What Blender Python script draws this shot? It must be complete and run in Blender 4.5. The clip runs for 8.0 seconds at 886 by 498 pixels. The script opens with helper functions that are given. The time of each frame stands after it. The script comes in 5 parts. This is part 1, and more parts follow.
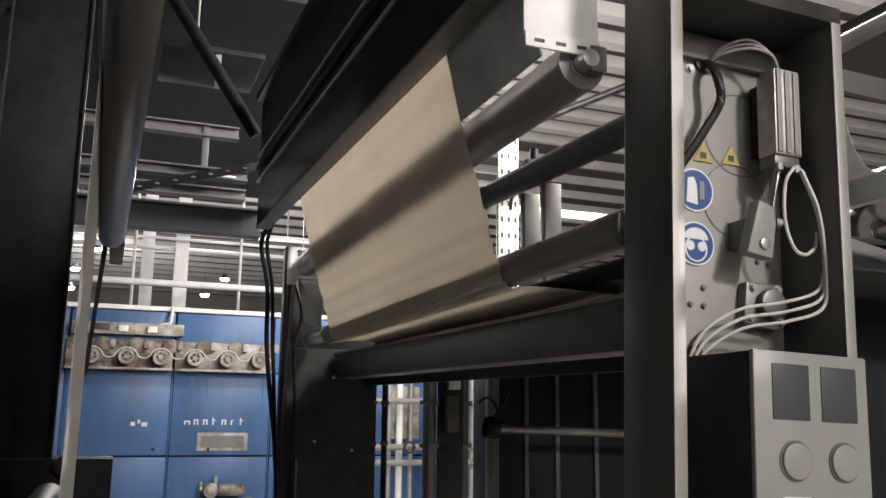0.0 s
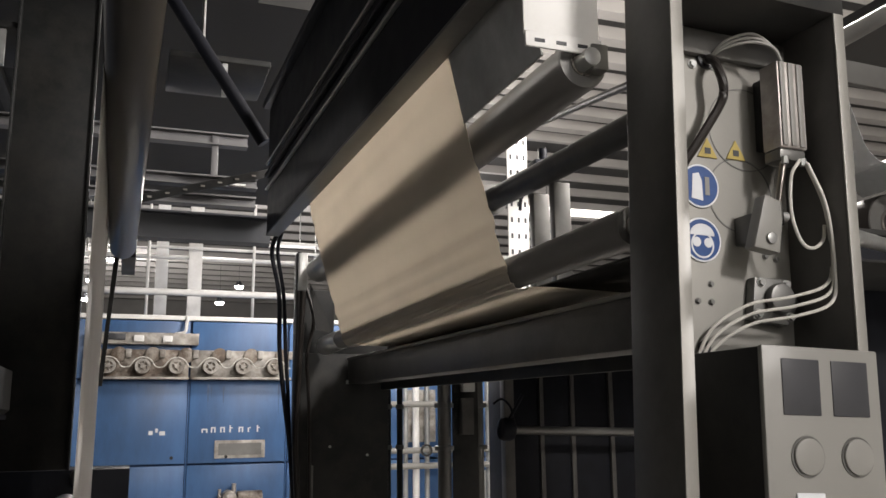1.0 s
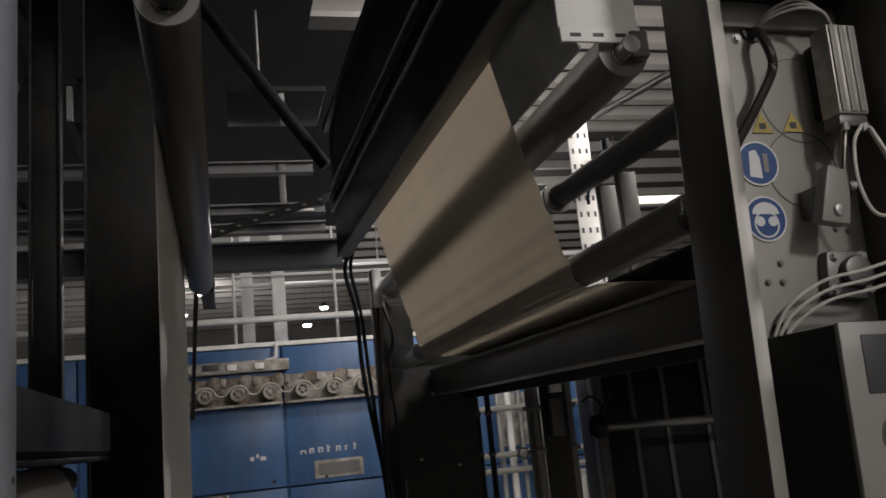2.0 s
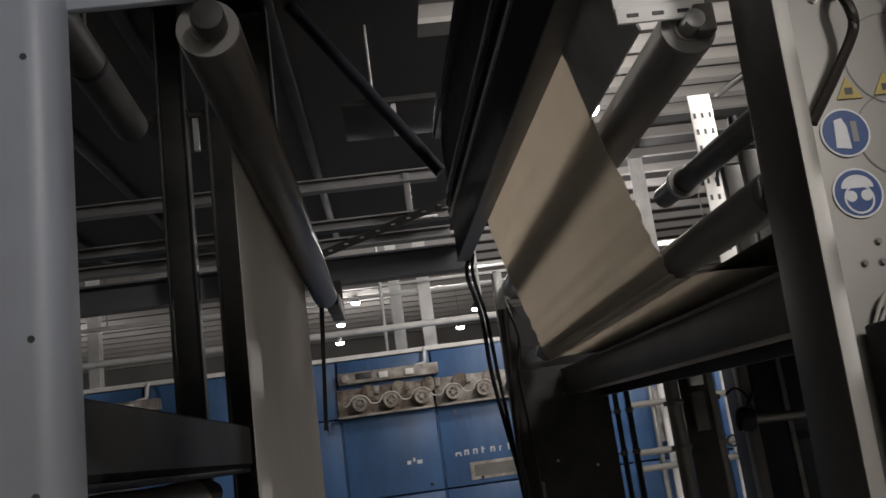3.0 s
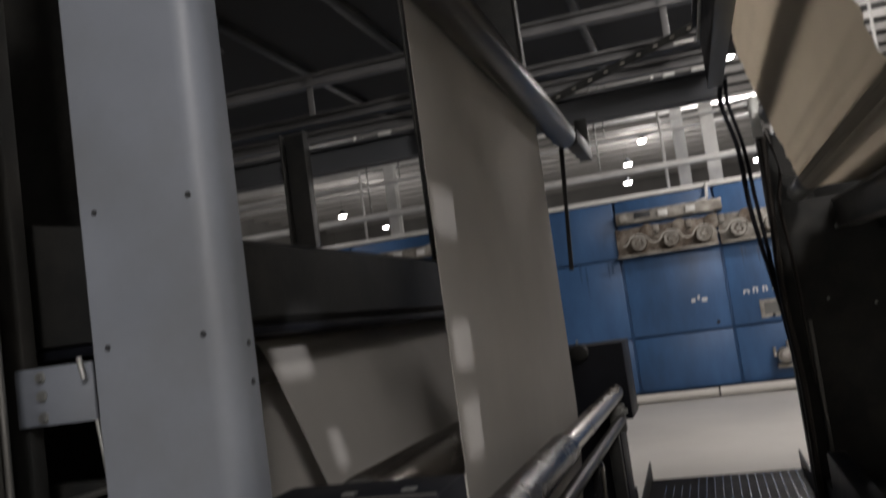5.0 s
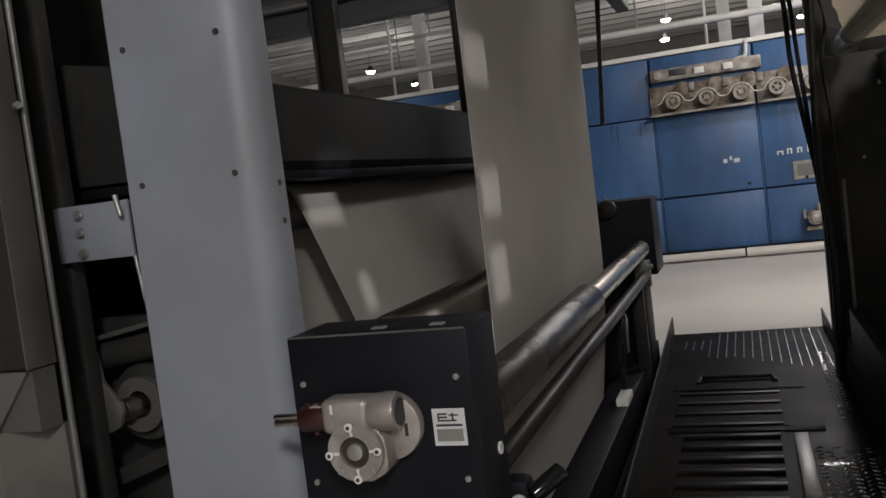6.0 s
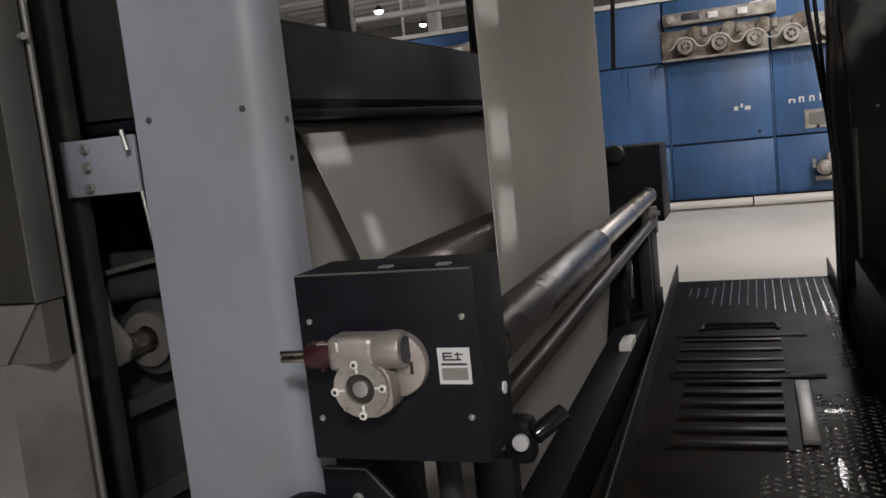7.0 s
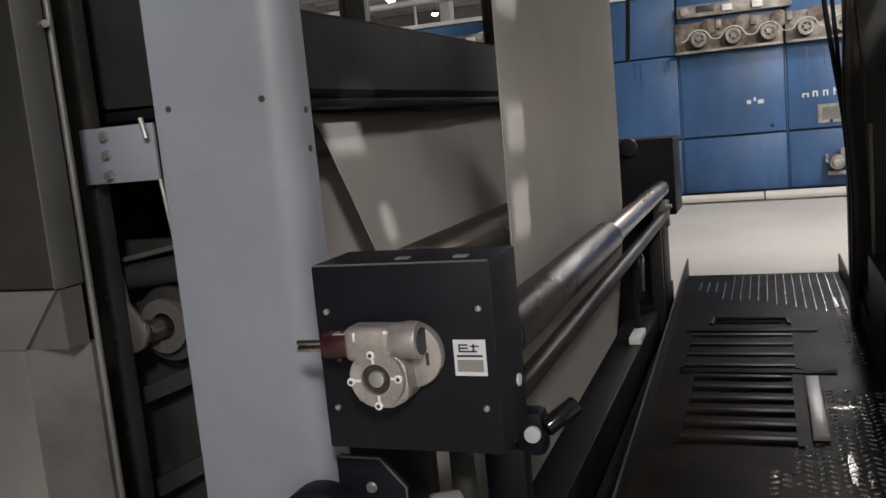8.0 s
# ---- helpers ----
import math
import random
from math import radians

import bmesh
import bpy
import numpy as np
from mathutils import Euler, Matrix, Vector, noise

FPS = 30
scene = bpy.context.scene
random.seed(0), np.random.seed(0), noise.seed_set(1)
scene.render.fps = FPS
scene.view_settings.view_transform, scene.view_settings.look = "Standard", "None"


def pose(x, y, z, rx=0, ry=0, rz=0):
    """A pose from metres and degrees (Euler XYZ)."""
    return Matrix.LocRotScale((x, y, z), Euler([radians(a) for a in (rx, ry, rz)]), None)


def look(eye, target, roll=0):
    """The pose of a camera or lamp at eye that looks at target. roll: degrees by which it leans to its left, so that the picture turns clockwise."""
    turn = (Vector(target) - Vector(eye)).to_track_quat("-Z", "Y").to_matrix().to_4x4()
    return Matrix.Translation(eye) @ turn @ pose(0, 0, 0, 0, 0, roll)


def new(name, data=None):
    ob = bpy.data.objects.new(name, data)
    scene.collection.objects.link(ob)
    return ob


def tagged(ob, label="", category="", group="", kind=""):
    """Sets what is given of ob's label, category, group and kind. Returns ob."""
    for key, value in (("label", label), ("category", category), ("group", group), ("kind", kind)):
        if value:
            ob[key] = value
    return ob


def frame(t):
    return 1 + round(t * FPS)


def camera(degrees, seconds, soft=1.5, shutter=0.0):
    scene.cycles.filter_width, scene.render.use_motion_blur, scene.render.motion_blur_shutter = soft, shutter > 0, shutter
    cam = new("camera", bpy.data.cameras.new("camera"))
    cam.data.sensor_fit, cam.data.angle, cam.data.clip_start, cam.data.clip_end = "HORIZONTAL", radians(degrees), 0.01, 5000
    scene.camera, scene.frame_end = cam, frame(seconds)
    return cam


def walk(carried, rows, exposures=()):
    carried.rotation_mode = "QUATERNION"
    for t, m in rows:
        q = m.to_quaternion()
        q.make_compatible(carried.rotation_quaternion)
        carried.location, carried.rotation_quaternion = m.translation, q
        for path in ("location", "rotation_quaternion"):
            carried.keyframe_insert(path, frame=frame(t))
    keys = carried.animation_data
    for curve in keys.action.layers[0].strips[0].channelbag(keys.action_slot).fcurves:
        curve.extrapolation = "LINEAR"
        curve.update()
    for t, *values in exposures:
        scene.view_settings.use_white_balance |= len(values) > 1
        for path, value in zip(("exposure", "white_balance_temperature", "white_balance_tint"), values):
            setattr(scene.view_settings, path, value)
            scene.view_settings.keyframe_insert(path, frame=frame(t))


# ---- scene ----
cam = camera(54.0, 8.0, soft=1.5, shutter=0.35)
PATH = [
    (0, (0.072, 0.11, 1.543), (0.769, 1.945, 1.923), 0.7),
    (0.5, (0.066, 0.098, 1.54), (0.761, 1.934, 1.922), 0.6),
    (1, (0.09, 0.106, 1.545), (0.758, 1.951, 1.93), -0.6),
    (1.2, (0.097, 0.103, 1.55), (0.755, 1.953, 1.933), -1.7),
    (2.3, (0.19, 0.101, 1.562), (0.593, 2.016, 1.977), -6.7),
    (2.5, (0.234, 0.101, 1.564), (0.566, 2.028, 1.986), -7.1),
    (3, (0.34, 0.113, 1.563), (0.488, 2.058, 2.002), -7.8),
    (3.5, (0.365, 0.132, 1.554), (0.419, 2.091, 1.95), -9.0),
    (4, (0.466, 0.171, 1.551), (0.177, 2.112, 1.941), -7.5),
    (4.5, (0.591, 0.205, 1.549), (0.136, 2.125, 1.871), -7.5),
    (5, (0.617, 0.206, 1.527), (0.054, 2.117, 1.702), -7.8),
    (5.2, (0.615, 0.209, 1.512), (0.007, 2.113, 1.543), -7.5),
    (6.3, (0.613, 0.198, 1.494), (-0.060, 2.074, 1.333), -6.9),
    (6.5, (0.614, 0.198, 1.492), (-0.065, 2.07, 1.297), -6.6),
    (7, (0.608, 0.202, 1.489), (-0.077, 2.063, 1.228), -6.1),
    (7.5, (0.602, 0.2, 1.492), (-0.097, 2.052, 1.205), -5.7),
    (8, (0.597, 0.192, 1.495), (-0.107, 2.042, 1.213), -5.4),
]
EXPOSURES = [(t, stops, 6500, 14) for t, stops in ((0, 0.33), (1.2, 0.22), (2.3, -1.25), (2.6, -1.25), (3.1, -0.75), (3.6, -0.98), (4.1, -1.22), (4.6, -0.72), (5.0, -0.58), (6.5, -0.18), (8, 0.18))]

# ---- light: a closed hall lit by hanging high-bay lamps, three of them added ----
world = bpy.data.worlds.new("world")
scene.world = world
world.use_nodes = True
world.node_tree.nodes["Background"].inputs[0].default_value = (0.6, 0.7, 0.85, 1)
world.node_tree.nodes["Background"].inputs[1].default_value = 0.02
# low sun through unseen panes, added to throw the light patches on the cloth
SUN_WAY = Vector((-1.0, 0.9, -0.36)).normalized()
sun = bpy.data.lights.new("sun", "SUN")
sun.energy, sun.angle, sun.color = 1.9, radians(0.2), (1.0, 0.98, 0.96)
sun_ob = new("sun", sun)
sun_ob.rotation_mode = "QUATERNION"
sun_ob.rotation_quaternion = SUN_WAY.to_track_quat("-Z", "Y")

FLOOR = 0.16
FACADE = 12.0
LAMPS = [  # place, watts, warmth
    ((3.9, 4.2, 4.9), 1000, (1.0, 0.95, 0.88)),
    ((2.9, 9.3, 5.0), 370, (1.0, 0.95, 0.89)),
    ((-6.3, 9.4, 4.9), 80, (1.0, 0.97, 0.93)),
    ((5.2, 15.5, 5.2), 260, (1.0, 0.97, 0.93)),
    ((-0.46, 24.3, 5.74), 300, (1.0, 0.97, 0.93)),
    ((-9.0, 23.2, 5.0), 280, (1.0, 0.97, 0.93)),
    # added lamp, placed where its reflection glints on the walkway
    ((1.54, 15.5, 5.35), 380, (1.0, 0.97, 0.93)),
    # two added fill lamps out of view, behind the camera
    ((2.5, -3.2, 4.9), 830, (1.0, 0.96, 0.9)),
    ((1.3, -4.2, 3.9), 130, (1.0, 0.97, 0.93)),
]


# ---- materials ----
def mat(name, col, rough=0.5, metal=0.0, var=0.25, scale=6.0, bump=0.15, grain=90.0, stain=None, amount=0.4, stretch=(1, 1, 1), spec=0.5):
    """A worn surface: colour varied at two scales, an optional stain colour, grain relief, uneven gloss."""
    m = bpy.data.materials.new(name)
    m.use_nodes = True
    nt = m.node_tree
    n, ln = nt.nodes, nt.links
    b = n["Principled BSDF"]
    co = n.new("ShaderNodeTexCoord")
    mp = n.new("ShaderNodeMapping")
    mp.inputs["Scale"].default_value = stretch
    ln.new(co.outputs["Object"], mp.inputs[0])
    big = n.new("ShaderNodeTexNoise")
    big.inputs["Scale"].default_value = scale
    big.inputs["Detail"].default_value = 6
    fine = n.new("ShaderNodeTexNoise")
    fine.inputs["Scale"].default_value = grain
    fine.inputs["Detail"].default_value = 3
    for t in (big, fine):
        ln.new(mp.outputs[0], t.inputs["Vector"])
    ramp = n.new("ShaderNodeValToRGB")
    ramp.color_ramp.elements[0].position, ramp.color_ramp.elements[1].position = 0.3, 0.72
    ramp.color_ramp.elements[0].color = tuple(c * (1 - var) for c in col) + (1,)
    ramp.color_ramp.elements[1].color = tuple(min(1, c * (1 + var)) for c in col) + (1,)
    ln.new(big.outputs[0], ramp.inputs[0])
    out = ramp.outputs[0]
    if stain:
        sp = n.new("ShaderNodeTexNoise")
        sp.inputs["Scale"].default_value = scale * 0.6
        sp.inputs["Detail"].default_value = 9
        sp.inputs["Roughness"].default_value = 0.7
        ln.new(mp.outputs[0], sp.inputs["Vector"])
        r2 = n.new("ShaderNodeValToRGB")
        r2.color_ramp.elements[0].position, r2.color_ramp.elements[1].position = 0.44, 0.66
        r2.color_ramp.elements[1].color = (amount, amount, amount, 1)
        ln.new(sp.outputs[0], r2.inputs[0])
        mx = n.new("ShaderNodeMix")
        mx.data_type = "RGBA"
        ln.new(r2.outputs[0], mx.inputs[0])
        ln.new(out, mx.inputs[6])
        mx.inputs[7].default_value = (*stain, 1)
        out = mx.outputs[2]
    ln.new(out, b.inputs["Base Color"])
    b.inputs["Metallic"].default_value = metal
    b.inputs["Specular IOR Level"].default_value = spec
    rr = n.new("ShaderNodeMapRange")
    rr.inputs["To Min"].default_value, rr.inputs["To Max"].default_value = max(0.03, rough - 0.12), min(1, rough + 0.12)
    ln.new(big.outputs[0], rr.inputs[0])
    ln.new(rr.outputs[0], b.inputs["Roughness"])
    if bump:
        bp = n.new("ShaderNodeBump")
        bp.inputs["Strength"].default_value = bump
        bp.inputs["Distance"].default_value = 0.002
        ln.new(fine.outputs[0], bp.inputs["Height"])
        ln.new(bp.outputs[0], b.inputs["Normal"])
    return m


def cloth_mat(name, col, thin):
    """Thin woven fabric: part of the light passes through it."""
    m = mat(name, col, 0.85, 0, 0.1, 3.0, 0.12, 500, tuple(c * 0.78 for c in col), 0.4)
    nt = m.node_tree
    b = nt.nodes["Principled BSDF"]
    tr = nt.nodes.new("ShaderNodeBsdfTranslucent")
    tr.inputs[0].default_value = (*[min(1, c * 1.2) for c in col], 1)
    mx = nt.nodes.new("ShaderNodeMixShader")
    mx.inputs[0].default_value = thin
    nt.links.new(b.outputs[0], mx.inputs[1])
    nt.links.new(tr.outputs[0], mx.inputs[2])
    nt.links.new(mx.outputs[0], nt.nodes["Material Output"].inputs[0])
    return m


def glow(name, col, strength):
    m = bpy.data.materials.new(name)
    m.use_nodes = True
    b = m.node_tree.nodes["Principled BSDF"]
    b.inputs["Base Color"].default_value = (*col, 1)
    b.inputs["Emission Color"].default_value = (*col, 1)
    b.inputs["Emission Strength"].default_value = strength
    return m


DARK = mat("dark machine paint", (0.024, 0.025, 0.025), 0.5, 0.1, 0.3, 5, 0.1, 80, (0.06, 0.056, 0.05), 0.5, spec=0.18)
BLACK = mat("black powder coat", (0.008, 0.009, 0.013), 0.5, 0.0, 0.25, 9, 0.25, 350, spec=0.15)
GREY = mat("grey machine paint", (0.215, 0.238, 0.28), 0.46, 0.0, 0.09, 3, 0.06, 160, (0.165, 0.172, 0.18), 0.5)
FRAME = mat("worn grey-black frame paint", (0.085, 0.082, 0.077), 0.5, 0.1, 0.2, 4, 0.1, 80, (0.03, 0.029, 0.027), 0.6, spec=0.35)
LOWP = mat("dusty grey sheet steel", (0.16, 0.16, 0.15), 0.5, 0.2, 0.2, 3, 0.1, 80, (0.1, 0.1, 0.095), 0.6)
CABS = mat("smeared dark sheet steel", (0.019, 0.019, 0.018), 0.4, 0.4, 0.25, 3, 0.08, 70, (0.045, 0.043, 0.04), 0.6)
STEEL = mat("galvanised steel", (0.42, 0.43, 0.42), 0.42, 0.75, 0.2, 7, 0.1, 120, (0.2, 0.19, 0.17), 0.4)
DULL = mat("dull sheet steel", (0.15, 0.15, 0.143), 0.45, 0.6, 0.2, 4, 0.1, 90, (0.1, 0.095, 0.085), 0.5)
CHROME = mat("polished roller steel", (0.34, 0.315, 0.285), 0.28, 1.0, 0.12, 8, 0.05, 200, stretch=(1, 0.1, 1))
RUBBER = mat("dark rubber covering", (0.022, 0.019, 0.017), 0.42, 0.0, 0.2, 6, 0.05, 120, spec=0.2)
ROLL = mat("dark roller covering", (0.05, 0.047, 0.044), 0.36, 0.15, 0.25, 6, 0.08, 120, (0.1, 0.092, 0.085), 0.45, stretch=(1, 0.12, 1))
ROLLG = mat("worn grey roller covering", (0.14, 0.136, 0.13), 0.36, 0.15, 0.25, 5, 0.08, 120, (0.07, 0.066, 0.06), 0.5, stretch=(1, 0.12, 1))
KNURL = mat("knurled dark sleeve", (0.03, 0.026, 0.023), 0.26, 0.35, 0.2, 6, 0.8, 300, stretch=(1, 0.5, 1))
GLOSS = mat("glossy black plastic", (0.012, 0.012, 0.013), 0.16, 0.0, 0.2, 10, 0.0)
PLATE = mat("bare bearing plate", (0.235, 0.23, 0.21), 0.5, 0.3, 0.12, 4, 0.08, 140, (0.22, 0.21, 0.19), 0.45)
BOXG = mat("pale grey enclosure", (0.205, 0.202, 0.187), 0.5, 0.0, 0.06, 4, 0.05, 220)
WHITE = mat("white paint", (0.72, 0.72, 0.7), 0.5, 0.0, 0.08, 6, 0.05, 150, (0.4, 0.38, 0.34), 0.3)
CABLE = mat("pale cable sheath", (0.5, 0.49, 0.45), 0.5, 0.0, 0.1, 20, 0.0)
ALU = mat("cast aluminium", (0.42, 0.395, 0.375), 0.46, 0.55, 0.18, 18, 0.45, 260, (0.2, 0.17, 0.15), 0.55)
RED = mat("dark red fitting", (0.038, 0.009, 0.011), 0.4, 0.1, 0.3, 30, 0.1)
SEAL = mat("dark brown seal", (0.03, 0.02, 0.015), 0.5, 0.0, 0.3, 30, 0.2)
BLUE = mat("blue machine paint", (0.045, 0.122, 0.28), 0.45, 0.0, 0.3, 1.6, 0.1, 60, (0.024, 0.062, 0.14), 0.8, stretch=(1, 1, 0.3))
BLUEG = mat("greasy blue film", (0.03, 0.085, 0.2), 0.35, 0.0, 0.3, 6, 0.1, 60, (0.02, 0.05, 0.11), 0.8)
BLUED = mat("dark blue seam", (0.016, 0.044, 0.115), 0.6)
RUST = mat("grimy motor housing", (0.1, 0.075, 0.055), 0.6, 0.2, 0.6, 7, 0.4, 40, (0.42, 0.39, 0.34), 0.8)
GRIME = mat("soiled pale metal", (0.34, 0.325, 0.295), 0.55, 0.2, 0.4, 7, 0.3, 50, (0.09, 0.07, 0.05), 0.85)
CONC = mat("pale concrete floor", (0.72, 0.7, 0.66), 0.6, 0.0, 0.06, 0.9, 0.1, 30, (0.5, 0.48, 0.44), 0.3)
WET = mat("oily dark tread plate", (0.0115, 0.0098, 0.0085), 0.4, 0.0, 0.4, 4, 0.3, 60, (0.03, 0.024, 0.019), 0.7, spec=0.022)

# glossier than the deck, for the added glint patches
GLINT = mat("wet glint film", (0.006, 0.005, 0.004), 0.14, 0.0, 0.3, 9, 0.6, 60, spec=0.12)
# far brighter than the deck, to carry the glints of the wet tread
LUG = mat("worn tread with its glints put in", (0.74, 0.72, 0.69), 0.22, 1.0, 0.2, 20, 0.1, 90)
# the lamp's sheen on the strip is put into this pale colour
STRIP = mat("scuffed steel with painted sheen", (0.74, 0.73, 0.71), 0.38, 0.25, 0.12, 12, 0.08, 120, (0.5, 0.48, 0.45), 0.4)
GRATE = mat("blackened grate", (0.022, 0.0185, 0.016), 0.4, 0, 0.35, 8, 0.1, 80, (0.015, 0.013, 0.011), 0.7, spec=0.15)
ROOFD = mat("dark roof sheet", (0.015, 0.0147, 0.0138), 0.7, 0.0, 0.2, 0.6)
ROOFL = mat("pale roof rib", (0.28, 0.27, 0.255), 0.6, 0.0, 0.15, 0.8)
BEAMG = mat("grey-blue beam paint", (0.075, 0.08, 0.09), 0.55, 0.0, 0.1, 2, 0.05, 60, (0.06, 0.06, 0.06), 0.4)
RAILP = mat("pale rail paint", (0.14, 0.14, 0.142), 0.5, 0.1, 0.15, 3, 0.05, 80, (0.1, 0.1, 0.1), 0.5)
WALLM = mat("grimy hall wall", (0.16, 0.155, 0.145), 0.8, 0.0, 0.2, 0.7)
SIGNB = mat("mandatory sign blue", (0.02, 0.06, 0.19), 0.4, 0, 0.1, 40, 0.0)
SIGNW = mat("sign white", (0.58, 0.6, 0.62), 0.4, 0, 0.05, 40, 0.0)
SIGNY = mat("warning yellow", (0.34, 0.26, 0.06), 0.45, 0, 0.15, 40, 0.0)
INK = mat("dark print", (0.03, 0.032, 0.036), 0.5, 0, 0.1, 40, 0.0)
SCREEN = mat("dark display glass", (0.03, 0.031, 0.035), 0.6, 0, 0.1, 10, 0.0)
LAMPM = glow("lamp glow", (1.0, 0.97, 0.92), 40)
CLOTH_R = cloth_mat("cream cotton web", (0.62, 0.58, 0.515), 0.5)
CLOTH_L = cloth_mat("undyed grey-beige web", (0.63, 0.615, 0.59), 0.5)


# ---- building helpers ----
def thing(name, at, label, category, group=""):
    ob = new(name)
    ob.location = at
    ob.empty_display_size = 0.1
    return tagged(ob, label, category, group)


def mesh(bm, name, material, smooth=35):
    me = bpy.data.meshes.new(name)
    bm.normal_update()
    bm.to_mesh(me)
    bm.free()
    me.materials.append(material)
    if smooth:
        for p in me.polygons:
            p.use_smooth = True
        me.set_sharp_from_angle(angle=radians(smooth))
    return me


def part(name, bm, material, parent, label="", kind=""):
    """One mesh under a thing or under a part; its points are in the world."""
    ob = new(name, mesh(bm, name, material))
    ob.parent = parent
    if parent.type == "EMPTY":
        ob.matrix_parent_inverse = Matrix.Translation(parent.location).inverted()
    return tagged(ob, label, kind=kind)


def setting(name, bm, material, label, category):
    return tagged(new(name, mesh(bm, name, material)), label, category, kind="structure")


def single(name, bm, material, label, category, group=""):
    return tagged(new(name, mesh(bm, name, material)), label, category, group)


def bx(x0, x1, y0, y1, z0, z1, bevel=0.0, bm=None, seg=2):
    one = bmesh.new()
    bmesh.ops.create_cube(one, size=1, matrix=Matrix.LocRotScale(((x0 + x1) / 2, (y0 + y1) / 2, (z0 + z1) / 2), None, (x1 - x0, y1 - y0, z1 - z0)))
    if bevel:
        bmesh.ops.bevel(one, geom=one.edges[:], offset=bevel, segments=seg, affect="EDGES", profile=0.5)
    return join(bm, one)


def join(bm, one):
    if bm is None:
        return one
    me = bpy.data.meshes.new("tmp")
    one.to_mesh(me)
    one.free()
    bm.from_mesh(me)
    bpy.data.meshes.remove(me)
    return bm


def cyl(p, q, r, bm=None, seg=24, r2=None, bevel=0.0):
    p, q = Vector(p), Vector(q)
    one = bmesh.new()
    turn = (q - p).to_track_quat("Z", "Y").to_matrix().to_4x4()
    bmesh.ops.create_cone(one, cap_ends=True, segments=seg, radius1=r, radius2=r if r2 is None else r2, depth=(q - p).length, matrix=Matrix.Translation((p + q) / 2) @ turn)
    if bevel:
        rims = [e for e in one.edges if len(e.link_faces) == 2 and any(len(f.verts) > 4 for f in e.link_faces)]
        bmesh.ops.bevel(one, geom=rims, offset=bevel, segments=2, affect="EDGES", profile=0.5)
    return join(bm, one)


def ring(p, q, r, hole, bm=None, seg=28):
    """A tube with a bore, from p to q."""
    p, q = Vector(p), Vector(q)
    turn = (q - p).to_track_quat("Z", "Y").to_matrix()
    one = bmesh.new()
    loops = []
    for c, rad in ((p, r), (q, r), (q, hole), (p, hole)):
        loops.append([one.verts.new(c + turn @ Vector((math.cos(a) * rad, math.sin(a) * rad, 0))) for a in (2 * math.pi * k / seg for k in range(seg))])
    for a in range(4):
        for k in range(seg):
            one.faces.new((loops[a][k], loops[a][(k + 1) % seg], loops[(a + 1) % 4][(k + 1) % seg], loops[(a + 1) % 4][k]))
    bmesh.ops.recalc_face_normals(one, faces=one.faces[:])
    return join(bm, one)


def smoothed(points, n=8):
    pts = [Vector(p) for p in points]
    pts = [2 * pts[0] - pts[1], *pts, 2 * pts[-1] - pts[-2]]
    out = []
    for a, b, c, d in zip(pts, pts[1:], pts[2:], pts[3:]):
        for k in range(n):
            t = k / n
            out.append(0.5 * ((2 * b) + (c - a) * t + (2 * a - 5 * b + 4 * c - d) * t * t + (3 * b - a - 3 * c + d) * t ** 3))
    return out + [pts[-2]]


def hose(points, r, bm=None, n=8, seg=8):
    """A bent tube through the points."""
    pts = smoothed(points, n)
    one = bmesh.new()
    rows, side = [], Vector((0.3, 0.2, 1)).normalized()
    for k, p in enumerate(pts):
        way = (pts[min(k + 1, len(pts) - 1)] - pts[max(k - 1, 0)]).normalized()
        u = way.cross(side)
        u = u.normalized() if u.length > 1e-3 else way.orthogonal().normalized()
        v = way.cross(u)
        rows.append([one.verts.new(p + r * (math.cos(a) * u + math.sin(a) * v)) for a in (2 * math.pi * j / seg for j in range(seg))])
    for a, b in zip(rows, rows[1:]):
        for j in range(seg):
            one.faces.new((a[j], a[(j + 1) % seg], b[(j + 1) % seg], b[j]))
    one.faces.new(rows[0][::-1])
    one.faces.new(rows[-1])
    bmesh.ops.recalc_face_normals(one, faces=one.faces[:])
    return join(bm, one)


def prism(outline, axis, a, b, bm=None, bevel=0.0):
    """An outline in the two other axes (in their order), swept along the axis from a to b."""
    one = bmesh.new()

    def put(u, v, w):
        c = [u, v]
        c.insert("xyz".index(axis), w)
        return one.verts.new(c)

    lo, hi = [put(u, v, a) for u, v in outline], [put(u, v, b) for u, v in outline]
    one.faces.new(lo)
    one.faces.new(hi)
    for k in range(len(lo)):
        j = (k + 1) % len(lo)
        one.faces.new((lo[k], lo[j], hi[j], hi[k]))
    bmesh.ops.recalc_face_normals(one, faces=one.faces[:])
    if bevel:
        bmesh.ops.bevel(one, geom=one.edges[:], offset=bevel, segments=2, affect="EDGES", profile=0.5)
    return join(bm, one)


